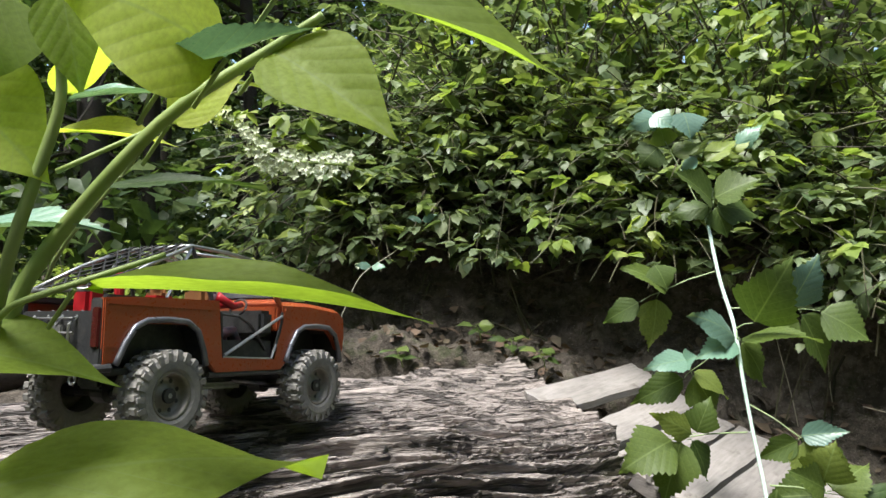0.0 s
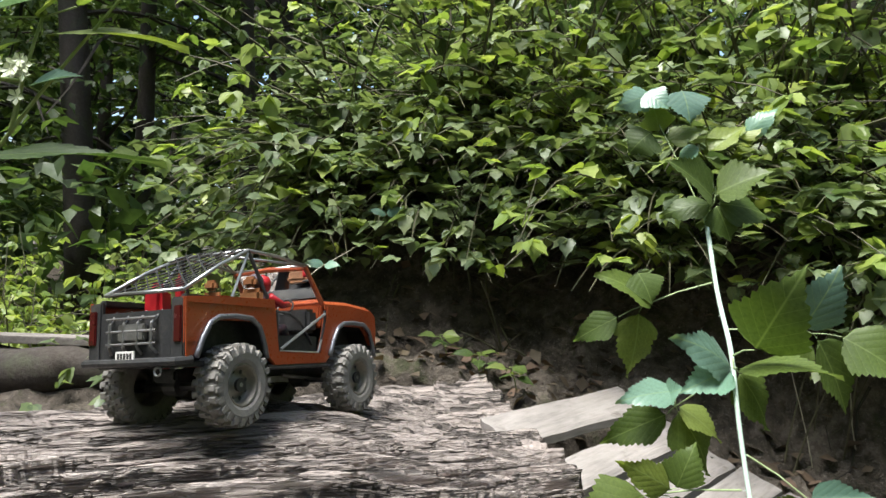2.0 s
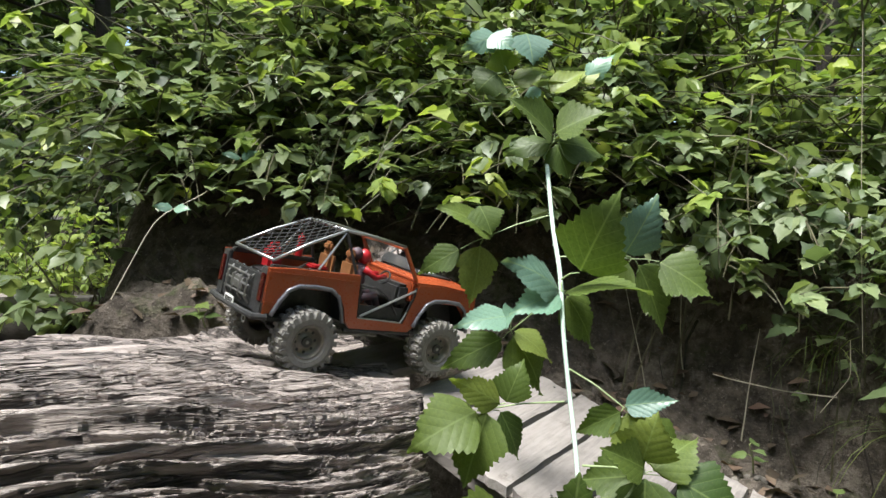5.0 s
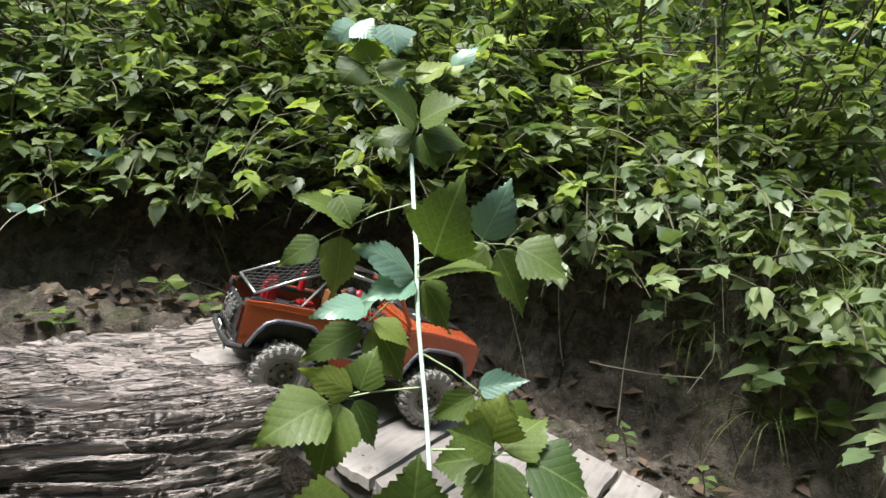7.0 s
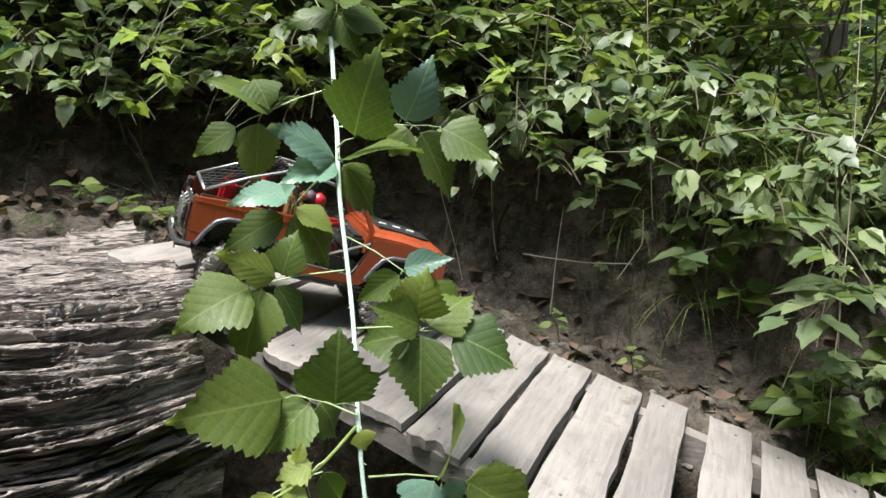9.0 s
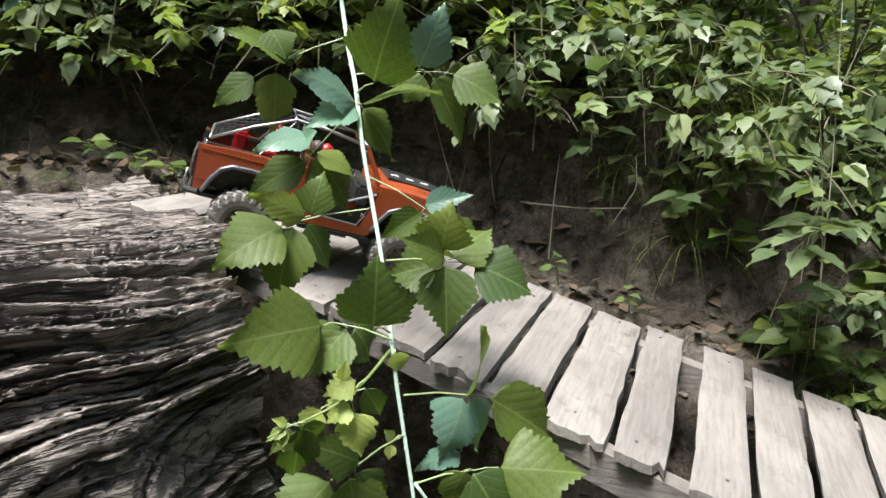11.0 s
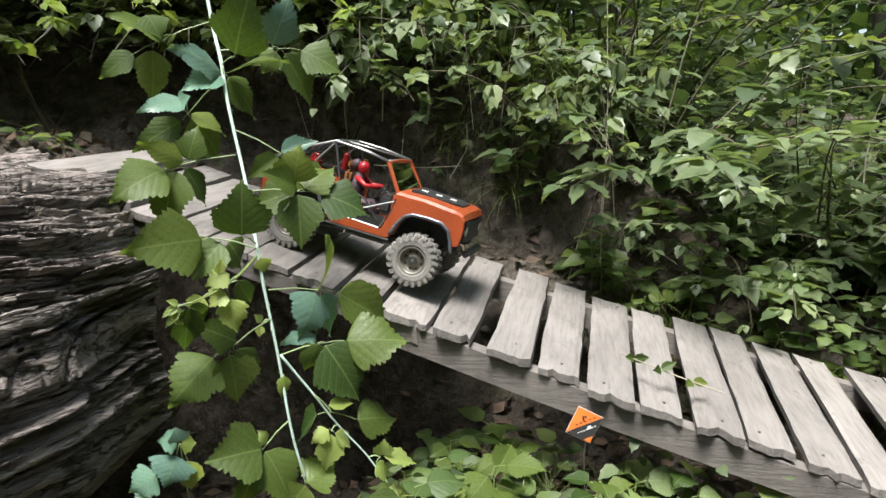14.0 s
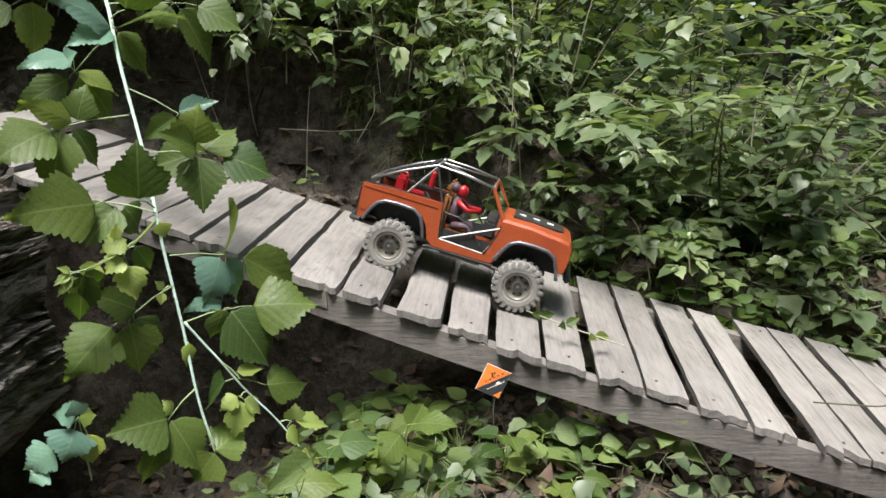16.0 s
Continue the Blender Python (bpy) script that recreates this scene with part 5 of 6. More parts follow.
part("side_stem", tube([tuple(p - np.array(cane.location)) for p in shoot], np.linspace(0.0024, 0.001, 16), 6), STEM_GREEN, cane)
for p in stem_line[4::2]:
    a = RNG.uniform(0, 6.28)
    d = np.array([math.cos(a) * 0.007, math.sin(a) * 0.007, -0.004])
    part("thorn", tube([tuple(p - np.array(cane.location)), tuple(p + d - np.array(cane.location))], (0.0018, 0.0003), 5), STEM_PALE, cane)
bramble_spray(cane, (0.641, 1.755, 1.376), (0.654, 1.745, 1.406), [(0.652, 1.745, 1.413, 0.543, 1.695, 1.482, 0.091, 'n'), (0.655, 1.745, 1.422, 0.747, 1.695, 1.465, 0.090, 'n'), (0.648, 1.745, 1.403, 0.551, 1.765, 1.375, 0.052, 'n'), (0.659, 1.745, 1.404, 0.780, 1.765, 1.375, 0.075, 'n'), (0.657, 1.745, 1.401, 0.689, 1.745, 1.325, 0.062, 'n')])
bramble_spray(cane, (0.642, 1.760, 1.372), (0.559, 1.830, 1.580), [(0.546, 1.830, 1.636, 0.465, 1.830, 1.605, 0.051, 'p'), (0.528, 1.830, 1.641, 0.576, 1.800, 1.599, 0.056, 'p'), (0.608, 1.830, 1.648, 0.618, 1.800, 1.570, 0.081, 'p'), (0.561, 1.830, 1.559, 0.546, 1.830, 1.614, 0.069, 'l'), (0.547, 1.830, 1.558, 0.499, 1.830, 1.509, 0.075, 'n'), (0.578, 1.830, 1.541, 0.665, 1.830, 1.568, 0.051, 'n'), (0.665, 1.830, 1.519, 0.753, 1.850, 1.579, 0.052, 'l'), (0.646, 1.830, 1.530, 0.612, 1.850, 1.495, 0.046, 'p')])
bramble_spray(cane, (0.760, 1.850, 1.554), (0.753, 1.850, 1.566), [(0.753, 1.850, 1.560, 0.819, 1.850, 1.621, 0.040, 'p'), (0.740, 1.850, 1.553, 0.793, 1.850, 1.581, 0.034, 'l')])
bramble_spray(cane, (0.618, 1.640, 1.249), (0.493, 1.638, 1.203), [(0.509, 1.638, 1.206, 0.396, 1.608, 1.259, 0.079, 'n'), (0.480, 1.638, 1.264, 0.504, 1.618, 1.204, 0.066, 'n'), (0.485, 1.638, 1.190, 0.471, 1.658, 1.065, 0.067, 'n'), (0.447, 1.638, 1.180, 0.370, 1.668, 1.128, 0.048, 'n')])
bramble_spray(cane, (0.593, 1.460, 1.134), (0.591, 1.450, 1.120), [(0.589, 1.450, 1.120, 0.481, 1.410, 1.172, 0.061, 'p'), (0.588, 1.450, 1.118, 0.493, 1.410, 1.084, 0.054, 'p'), (0.598, 1.450, 1.120, 0.696, 1.320, 1.131, 0.069, 'n'), (0.599, 1.450, 1.114, 0.655, 1.470, 1.019, 0.062, 'n')])
bramble_spray(cane, (0.593, 1.460, 1.139), (0.615, 1.430, 1.153), [(0.615, 1.430, 1.153, 0.636, 1.310, 1.286, 0.100, 'n')])
bramble_spray(cane, (0.608, 1.530, 1.174), (0.735, 1.500, 1.175), [(0.718, 1.500, 1.180, 0.760, 1.460, 1.289, 0.072, 'p'), (0.784, 1.500, 1.171, 0.873, 1.470, 1.111, 0.080, 'n'), (0.744, 1.500, 1.167, 0.806, 1.520, 1.038, 0.078, 'n'), (0.729, 1.500, 1.169, 0.700, 1.530, 1.123, 0.055, 'n')])
bramble_spray(cane, (0.589, 1.450, 1.111), (0.525, 1.530, 1.040), [(0.525, 1.530, 1.066, 0.417, 1.500, 1.049, 0.049, 'p'), (0.510, 1.530, 1.059, 0.529, 1.500, 1.077, 0.040, 'p'), (0.530, 1.530, 1.041, 0.597, 1.510, 0.986, 0.052, 'n'), (0.528, 1.530, 1.034, 0.591, 1.550, 0.918, 0.078, 'n'), (0.512, 1.530, 1.027, 0.405, 1.560, 0.964, 0.055, 'n')])
bramble_spray(cane, (0.581, 1.378, 0.950), (0.441, 1.390, 0.933), [(0.443, 1.390, 0.933, 0.329, 1.350, 0.881, 0.087, 'n'), (0.459, 1.390, 0.932, 0.425, 1.390, 0.809, 0.077, 'n'), (0.479, 1.390, 0.933, 0.517, 1.410, 0.846, 0.044, 'n'), (0.481, 1.390, 0.943, 0.394, 1.370, 0.989, 0.044, 'n'), (0.488, 1.390, 0.945, 0.516, 1.390, 1.016, 0.052, 'n')])
bramble_spray(cane, (0.591, 1.390, 1.000), (0.669, 1.350, 0.947), [(0.668, 1.350, 0.950, 0.740, 1.310, 0.968, 0.039, 'p'), (0.673, 1.350, 0.941, 0.706, 1.330, 0.863, 0.069, 'n'), (0.709, 1.350, 0.920, 0.785, 1.380, 0.844, 0.059, 'n'), (0.665, 1.350, 0.942, 0.600, 1.380, 0.899, 0.042, 'n')])
bramble_spray(cane, (0.578, 1.275, 0.882), (0.668, 1.262, 0.873), [(0.669, 1.262, 0.880, 0.588, 1.232, 0.922, 0.053, 'n'), (0.664, 1.262, 0.891, 0.677, 1.242, 0.969, 0.072, 'n'), (0.715, 1.262, 0.864, 0.808, 1.232, 0.808, 0.088, 'n'), (0.669, 1.262, 0.869, 0.659, 1.242, 0.757, 0.079, 'n'), (0.680, 1.262, 0.876, 0.766, 1.302, 0.911, 0.067, 'n'), (0.659, 1.262, 0.870, 0.587, 1.312, 0.847, 0.064, 'n')])
bramble_spray(cane, (0.562, 1.215, 0.787), (0.527, 1.170, 0.811), [(0.526, 1.170, 0.811, 0.532, 1.150, 0.917, 0.089, 'n')])
bramble_spray(cane, (0.563, 1.210, 0.777), (0.488, 1.240, 0.805), [(0.471, 1.240, 0.804, 0.320, 1.190, 0.808, 0.101, 'n'), (0.505, 1.240, 0.795, 0.441, 1.240, 0.729, 0.074, 'n'), (0.515, 1.240, 0.794, 0.539, 1.260, 0.732, 0.064, 'n')])
bramble_spray(cane, (0.569, 1.185, 0.700), (0.675, 1.190, 0.680), [(0.669, 1.190, 0.681, 0.687, 1.160, 0.795, 0.076, 'n'), (0.663, 1.190, 0.679, 0.606, 1.160, 0.599, 0.079, 'p'), (0.657, 1.190, 0.592, 0.571, 1.150, 0.601, 0.034, 'p'), (0.705, 1.190, 0.671, 0.830, 1.210, 0.567, 0.085, 'n'), (0.681, 1.190, 0.676, 0.695, 1.220, 0.571, 0.047, 'p')])
bramble_spray(cane, (0.571, 1.150, 0.579), (0.653, 1.130, 0.591), [(0.692, 1.130, 0.587, 0.814, 1.090, 0.570, 0.093, 'n'), (0.650, 1.130, 0.589, 0.705, 1.110, 0.465, 0.099, 'n'), (0.638, 1.130, 0.594, 0.616, 1.160, 0.533, 0.045, 'n')])
bramble_spray(cane, (0.515, 1.170, 0.741), (0.481, 1.140, 0.731), [(0.490, 1.140, 0.752, 0.445, 1.140, 0.736, 0.036, 'y'), (0.480, 1.140, 0.721, 0.448, 1.140, 0.698, 0.036, 'y'), (0.485, 1.140, 0.708, 0.493, 1.140, 0.643, 0.047, 'y'), (0.441, 1.140, 0.720, 0.408, 1.140, 0.688, 0.032, 'y'), (0.502, 1.140, 0.738, 0.527, 1.160, 0.687, 0.032, 'n'), (0.469, 1.140, 0.754, 0.480, 1.140, 0.783, 0.017, 'y')])
bramble_spray(cane, (0.397, 1.110, 0.717), (0.389, 1.108, 0.716), [(0.392, 1.108, 0.716, 0.364, 1.108, 0.702, 0.014, 'y'), (0.392, 1.108, 0.719, 0.373, 1.108, 0.731, 0.012, 'y'), (0.394, 1.108, 0.711, 0.367, 1.108, 0.683, 0.014, 'y'), (0.406, 1.108, 0.716, 0.400, 1.158, 0.623, 0.048, 'n'), (0.415, 1.108, 0.719, 0.424, 1.158, 0.650, 0.042, 'n'), (0.378, 1.108, 0.711, 0.403, 1.118, 0.679, 0.023, 'y')])
bramble_spray(cane, (0.565, 1.170, 0.647), (0.492, 1.185, 0.605), [(0.499, 1.185, 0.611, 0.418, 1.165, 0.665, 0.057, 'n'), (0.455, 1.185, 0.592, 0.360, 1.155, 0.525, 0.084, 'n'), (0.482, 1.185, 0.592, 0.487, 1.185, 0.492, 0.081, 'n'), (0.491, 1.185, 0.597, 0.532, 1.205, 0.515, 0.055, 'n')])
bramble_spray(cane, (0.563, 1.170, 0.645), (0.542, 1.160, 0.645), [(0.543, 1.160, 0.647, 0.530, 1.160, 0.665, 0.015, 'y'), (0.540, 1.160, 0.641, 0.535, 1.160, 0.618, 0.015, 'y')])
bramble_spray(cane, (0.566, 1.120, 0.460), (0.511, 1.120, 0.417), [(0.511, 1.120, 0.417, 0.401, 1.100, 0.430, 0.095, 'n'), (0.513, 1.120, 0.414, 0.547, 1.100, 0.305, 0.080, 'n'), (0.493, 1.120, 0.398, 0.452, 1.140, 0.299, 0.085, 'n'), (0.518, 1.120, 0.424, 0.505, 1.120, 0.456, 0.025, 'y')])
bramble_spray(cane, (0.565, 1.207, 0.760), (0.564, 1.200, 0.761), [(0.564, 1.200, 0.761, 0.570, 1.200, 0.731, 0.029, 'l')])
bramble_spray(cane, (0.568, 1.140, 0.540), (0.568, 1.138, 0.540), [(0.570, 1.138, 0.542, 0.558, 1.138, 0.497, 0.022, 'l')])
bramble_spray(cane, (0.620, 1.125, 0.494), (0.642, 1.100, 0.462), [(0.637, 1.100, 0.477, 0.689, 1.100, 0.468, 0.023, 'l'), (0.614, 1.100, 0.465, 0.592, 1.150, 0.400, 0.071, 'n'), (0.691, 1.100, 0.434, 0.793, 1.140, 0.394, 0.064, 'n')])
bramble_spray(cane, (0.651, 1.100, 0.433), (0.635, 1.090, 0.429), [(0.631, 1.090, 0.434, 0.593, 1.090, 0.415, 0.029, 'y'), (0.634, 1.090, 0.424, 0.616, 1.090, 0.352, 0.048, 'y'), (0.641, 1.090, 0.424, 0.671, 1.090, 0.383, 0.030, 'y')])
bramble_spray(cane, (0.703, 1.078, 0.360), (0.724, 1.070, 0.357), [(0.724, 1.070, 0.360, 0.735, 1.070, 0.392, 0.039, 'y'), (0.729, 1.070, 0.356, 0.801, 1.070, 0.318, 0.038, 'y'), (0.713, 1.070, 0.349, 0.734, 1.070, 0.299, 0.035, 'y')])
bramble_spray(cane, (0.729, 1.060, 0.305), (0.729, 1.050, 0.298), [(0.728, 1.050, 0.292, 0.711, 1.050, 0.316, 0.019, 'y'), (0.728, 1.050, 0.292, 0.760, 1.050, 0.287, 0.021, 'y'), (0.728, 1.050, 0.289, 0.714, 1.050, 0.258, 0.024, 'y'), (0.733, 1.050, 0.288, 0.770, 1.050, 0.255, 0.021, 'y')])
bramble_spray(cane, (0.571, 1.100, 0.375), (0.575, 1.090, 0.340), [(0.575, 1.090, 0.340, 0.645, 1.120, 0.350, 0.069, 'l'), (0.576, 1.090, 0.337, 0.537, 1.110, 0.283, 0.069, 'n')])
bramble_spray(cane, (0.372, 1.130, 0.344), (0.365, 1.100, 0.478), [(0.363, 1.100, 0.481, 0.330, 1.100, 0.494, 0.036, 'p'), (0.365, 1.100, 0.480, 0.361, 1.100, 0.509, 0.032, 'p'), (0.366, 1.100, 0.476, 0.392, 1.100, 0.472, 0.028, 'l'), (0.357, 1.100, 0.459, 0.327, 1.080, 0.415, 0.065, 'p'), (0.374, 1.100, 0.444, 0.374, 1.100, 0.388, 0.044, 'l'), (0.322, 1.100, 0.434, 0.275, 1.100, 0.415, 0.050, 'p'), (0.309, 1.100, 0.402, 0.279, 1.100, 0.391, 0.037, 'p')])


def build_pokeweed():
    """The broad-leaved flowering weed that the camera leaves behind."""
    weed = tagged(new("flowering_weed"), "tall broad-leaved weed with a white flower spike", "weed")
    weed.location = on_land(-0.45, 0.52)
    low = np.array(weed.location)

    def rod(points, r0, r1, name="stem", n=26):
        line = smooth_line(points, n)
        return part(name, tube([tuple(p - low) for p in line], np.linspace(r0, r1, n), 8), STEM_GREEN, weed, "smooth yellow-green stem", smooth=True)
    rod([tuple(low), (-0.42, 0.54, 0.8), (-0.35, 0.55, 1.24), (-0.27, 0.55, 1.34), (-0.206, 0.55, 1.408), (-0.131, 0.55, 1.452), (-0.09, 0.54, 1.475)], 0.009, 0.0035)
    rod([(-0.345, 0.545, 1.22), (-0.300, 0.50, 1.30), (-0.263, 0.50, 1.402), (-0.268, 0.50, 1.47)], 0.006, 0.003, "side_stem")
    rod([(-0.345, 0.545, 1.24), (-0.30, 0.505, 1.262), (-0.20, 0.52, 1.296)], 0.003, 0.002, "leaf_stalk")
    spike = rod([(-0.30, 0.56, 1.36), (-0.22, 0.58, 1.403), (-0.18, 0.60, 1.410), (-0.155, 0.65, 1.380), (-0.09, 0.68, 1.379)], 0.0022, 0.0012, "flower_stalk")
    line = smooth_line([(-0.20, 0.59, 1.410), (-0.18, 0.60, 1.409), (-0.155, 0.65, 1.380), (-0.09, 0.68, 1.379)], 46)
    for k, p in enumerate(line):
        for _ in range(4 if k > 20 else 1):
            a = RNG.uniform(0, 6.28)
            off = np.array([0.2 * math.sin(a), math.cos(a) * 0.6, math.sin(a)]) * RNG.uniform(0.004, 0.013)
            c = p + off - low
            r = RNG.uniform(0.0024, 0.0037) if k > 20 else RNG.uniform(0.002, 0.003)
            petals = []
            for j in range(5):
                b = j * 1.2566 + a
                petals.append(([tuple(c), tuple(c + r * np.array([math.cos(b - 0.5), -0.5, math.sin(b - 0.5)])), tuple(c + 1.5 * r * np.array([math.cos(b), -0.35, math.sin(b)])), tuple(c + r * np.array([math.cos(b + 0.5), -0.5, math.sin(b + 0.5)]))], [(0, 1, 2, 3)]))
            petals.append(tube([tuple(p - low), tuple(c)], 0.0004, 3))
            part("flower", joined(petals), FLOWER, spike, "tiny white flower")
    up, out = (0.05, -0.35, 0.9), (0.1, -0.8, 0.5)
    for kind, base, tip, w, face in (
            ("b", (-0.26, 0.51, 1.272), (-0.007, 0.53, 1.246), 0.065, (0.0, -0.12, 1.0)),
            ("b", (-0.34, 0.50, 1.128), (-0.101, 0.62, 1.113), 0.125, (0.0, -0.45, 0.9)),
            ("b", (-0.131, 0.55, 1.452), (-0.030, 0.50, 1.374), 0.078, out),
            ("p", (-0.190, 0.50, 1.420), (-0.081, 0.45, 1.438), 0.040, up),
            ("b", (-0.150, 0.50, 1.432), (-0.245, 0.46, 1.468), 0.105, out),
            ("b", (-0.095, 0.45, 1.470), (0.078, 0.45, 1.404), 0.072, out),
            ("b", (-0.264, 0.50, 1.480), (-0.250, 0.50, 1.405), 0.045, out),
            ("b", (-0.345, 0.50, 1.420), (-0.272, 0.50, 1.345), 0.085, out),
            ("b", (-0.300, 0.50, 1.480), (-0.330, 0.48, 1.400), 0.075, out),
            ("p", (-0.37, 0.56, 1.315), (-0.250, 0.56, 1.312), 0.050, up),
            ("b", (-0.37, 0.50, 1.235), (-0.245, 0.55, 1.195), 0.080, up),
            ("b", (-0.220, 0.58, 1.40), (-0.165, 0.60, 1.445), 0.040, out),
            ("p", (-0.263, 0.50, 1.402), (-0.200, 0.52, 1.412), 0.035, up),
            ("b", (-0.330, 0.62, 1.430), (-0.255, 0.60, 1.480), 0.060, up),
            ("b", (-0.340, 0.62, 1.40), (-0.220, 0.60, 1.385), 0.050, up)):
        leaf_piece(weed, kind, base, tip, w, face, "leaf")
        part("leaf_stalk", tube([tuple(np.array(base) - low), tuple(np.array(base) + np.array([-0.03, 0.02, -0.03]) - low)], 0.0018, 6), STEM_GREEN, weed)


def stem_near(line_points, at):
    """The one of some points of a stem that lies nearest to a leaf's base."""
    return min(line_points, key=lambda p: math.dist(p, at))


def build_back_weed():
    """A second broad-leaved weed, rooted behind the log."""
    weed = tagged(new("broadleaf_weed"), "tall broad-leaved weed rooted behind the great log", "weed")
    weed.location = on_land(-1.15, 2.00, -0.02)
    low = np.array(weed.location)
    for pts in ([tuple(low), (-1.02, 1.80, 1.22), (-0.80, 1.66, 1.40), (-0.720, 1.62, 1.464), (-0.639, 1.61, 1.565), (-0.559, 1.60, 1.653), (-0.459, 1.60, 1.775)], [(-0.700, 1.62, 1.49), (-0.666, 1.60, 1.595), (-0.635, 1.60, 1.701)]):
        line = smooth_line(pts, 24)
        part("stem", tube([tuple(p - low) for p in line], np.linspace(0.0055, 0.0025, 24), 7), STEM_GREEN, weed, smooth=True)
    for kind, base, tip, w in (("p", (-0.754, 1.600, 1.701), (-0.565, 1.580, 1.739), 0.080), ("n", (-0.634, 1.600, 1.669), (-0.350, 1.580, 1.641), 0.077), ("p", (-0.655, 1.600, 1.573), (-0.541, 1.580, 1.590), 0.050), ("n", (-0.772, 1.600, 1.435), (-0.385, 1.580, 1.433), 0.060), ("l", (-0.646, 1.600, 1.701), (-0.560, 1.580, 1.747), 0.050), ("l", (-0.742, 1.600, 1.616), (-0.654, 1.580, 1.653), 0.077), ("l", (-0.571, 1.600, 1.722), (-0.476, 1.580, 1.757), 0.049)):
        root = stem_near(line_points=[(-0.720, 1.62, 1.464), (-0.666, 1.60, 1.595), (-0.639, 1.61, 1.565), (-0.635, 1.60, 1.701), (-0.559, 1.60, 1.653)], at=base)
        part("leaf_stalk", tube([tuple(np.array(root) - low), tuple(np.array(base) - low)], 0.0016, 6), STEM_GREEN, weed)
        leaf_piece(weed, kind, base, tip, w, (0.1, -0.5, 0.8), "leaf")


def herb(name, base, leaves, size, lean, label, group="", kind="s", tall=0.08, up=0.7):
    """A small plant with single broad leaves, each a part."""
    thing = tagged(new(name), label, "plant", group)
    thing.location = base
    b = np.array(base)
    top = b + np.array([lean[0], lean[1], tall])
    part("stem", tube([(0, 0, 0), tuple((top - b) * 0.5 + np.array([0.004, 0, 0])), tuple(top - b)], (0.002, 0.0016, 0.001), 6), STEM_GREEN, thing)
    for k in range(leaves):
        a = 2.4 * k + RNG.uniform(-0.3, 0.3)
        h = b + (top - b) * (0.45 + 0.55 * k / max(1, leaves - 1))
        reach = size * (0.5 + 0.15 * RNG.uniform(-1, 1))
        root = h + np.array([math.cos(a), math.sin(a), 0.25]) * reach * 0.4
        tip = root + np.array([math.cos(a), math.sin(a), RNG.uniform(-0.45, 0.15)]) * size * RNG.uniform(0.75, 1.1)
        part("leaf_stalk", tube([tuple(h - b), tuple(root - b)], 0.0009, 5), STEM_GREEN, thing)
        leaf_piece(thing, kind, root, tip, size * RNG.uniform(0.55, 0.72), (0, -0.35, 0.9), "leaf")
    return thing


def build_small_plants():
    for s, w, n, size in ((0.96, 0.88, 7, 0.095), (1.04, 0.86, 6, 0.085), (1.16, 0.80, 6, 0.075), (0.80, 0.68, 4, 0.035), (1.34, 0.66, 6, 0.06), (1.52, 0.64, 7, 0.06), (1.72, 0.66, 6, 0.07), (1.86, 0.62, 6, 0.10), (2.02, 0.68, 6, 0.07), (0.62, 0.66, 4, 0.04), (2.2, 0.66, 7, 0.07), (1.44, 0.76, 6, 0.08)):
        x, y = spot_sw(s, w)
        herb("broadleaf_herb", on_land(x, y), n, size, (-0.05, -0.06), "broad-leaved green herb on the earth bank", "herbs on the bank", "n" if n == 6 else "p" if n == 5 else "s", 0.09)
    for x, y in ((0.02, 2.12), (-0.12, 2.16), (0.22, 2.2), (0.30, 2.12), (-0.30, 2.14), (0.12, 2.24)):
        herb("broadleaf_herb", on_land(x, y), 6, 0.055, (-0.02, -0.03), "small green herb at the foot of the bank", "herbs on the bank", "n", 0.06)
    for x, y, n, size, kind in ((0.80, 0.99, 7, 0.07, "y"), (0.76, 1.06, 5, 0.06, "p"), (0.72, 0.95, 6, 0.10, "s"), (0.90, 0.96, 6, 0.10, "n"), (0.66, 1.08, 6, 0.09, "n"), (0.86, 1.12, 6, 0.08, "s"), (0.62, 0.92, 6, 0.09, "n"), (0.52, 0.98, 6, 0.09, "n"), (0.95, 1.22, 6, 0.07, "n"), (1.30, 0.82, 6, 0.09, "n"), (1.42, 0.72, 6, 0.08, "s"), (0.44, 1.05, 6, 0.09, "n"), (0.30, 0.80, 7, 0.10, "n"), (0.38, 0.86, 6, 0.09, "n"), (0.46, 0.82, 7, 0.09, "n"), (0.25, 0.90, 6, 0.09, "n"), (0.52, 0.78, 6, 0.09, "n"), (0.36, 0.98, 6, 0.08, "y")):
        herb("ground_herb", on_land(x, y), n, size, (0.01, -0.01), "green ground herb among dead leaves beneath the ramp", "herbs under the ramp", kind, 0.11 + 0.05 * RNG.uniform(0, 1))
    for k, (x, y) in enumerate(((0.82, 1.20), (0.91, 1.15), (1.05, 1.21), (0.97, 0.97), (1.13, 1.06), (1.07, 0.86), (0.90, 0.90), (1.19, 0.88), (0.97, 1.34), (1.16, 0.76), (0.74, 1.07), (0.69, 1.22), (1.26, 0.80), (0.86, 1.30), (1.02, 1.10))):
        herb("ground_herb", on_land(x, y), 6 + k % 3, 0.06 + 0.012 * (k % 4), (0.01, -0.02), "green ground herb among dead leaves beneath the ramp", "herbs under the ramp", "snns"[k % 4], 0.07 + 0.03 * (k % 3))
    for k in range(16):
        s, w = 1.15 + 1.2 * k / 15 + RNG.uniform(-0.04, 0.04), 0.60 + 0.40 * RNG.uniform(0, 1)
        herb("broadleaf_herb", on_land(*spot_sw(s, w)), 8, RNG.uniform(0.055, 0.085), (-0.06, -0.07), "broad-leaved pale green herb on the earth bank", "herbs on the bank", "s", RNG.uniform(0.12, 0.24))


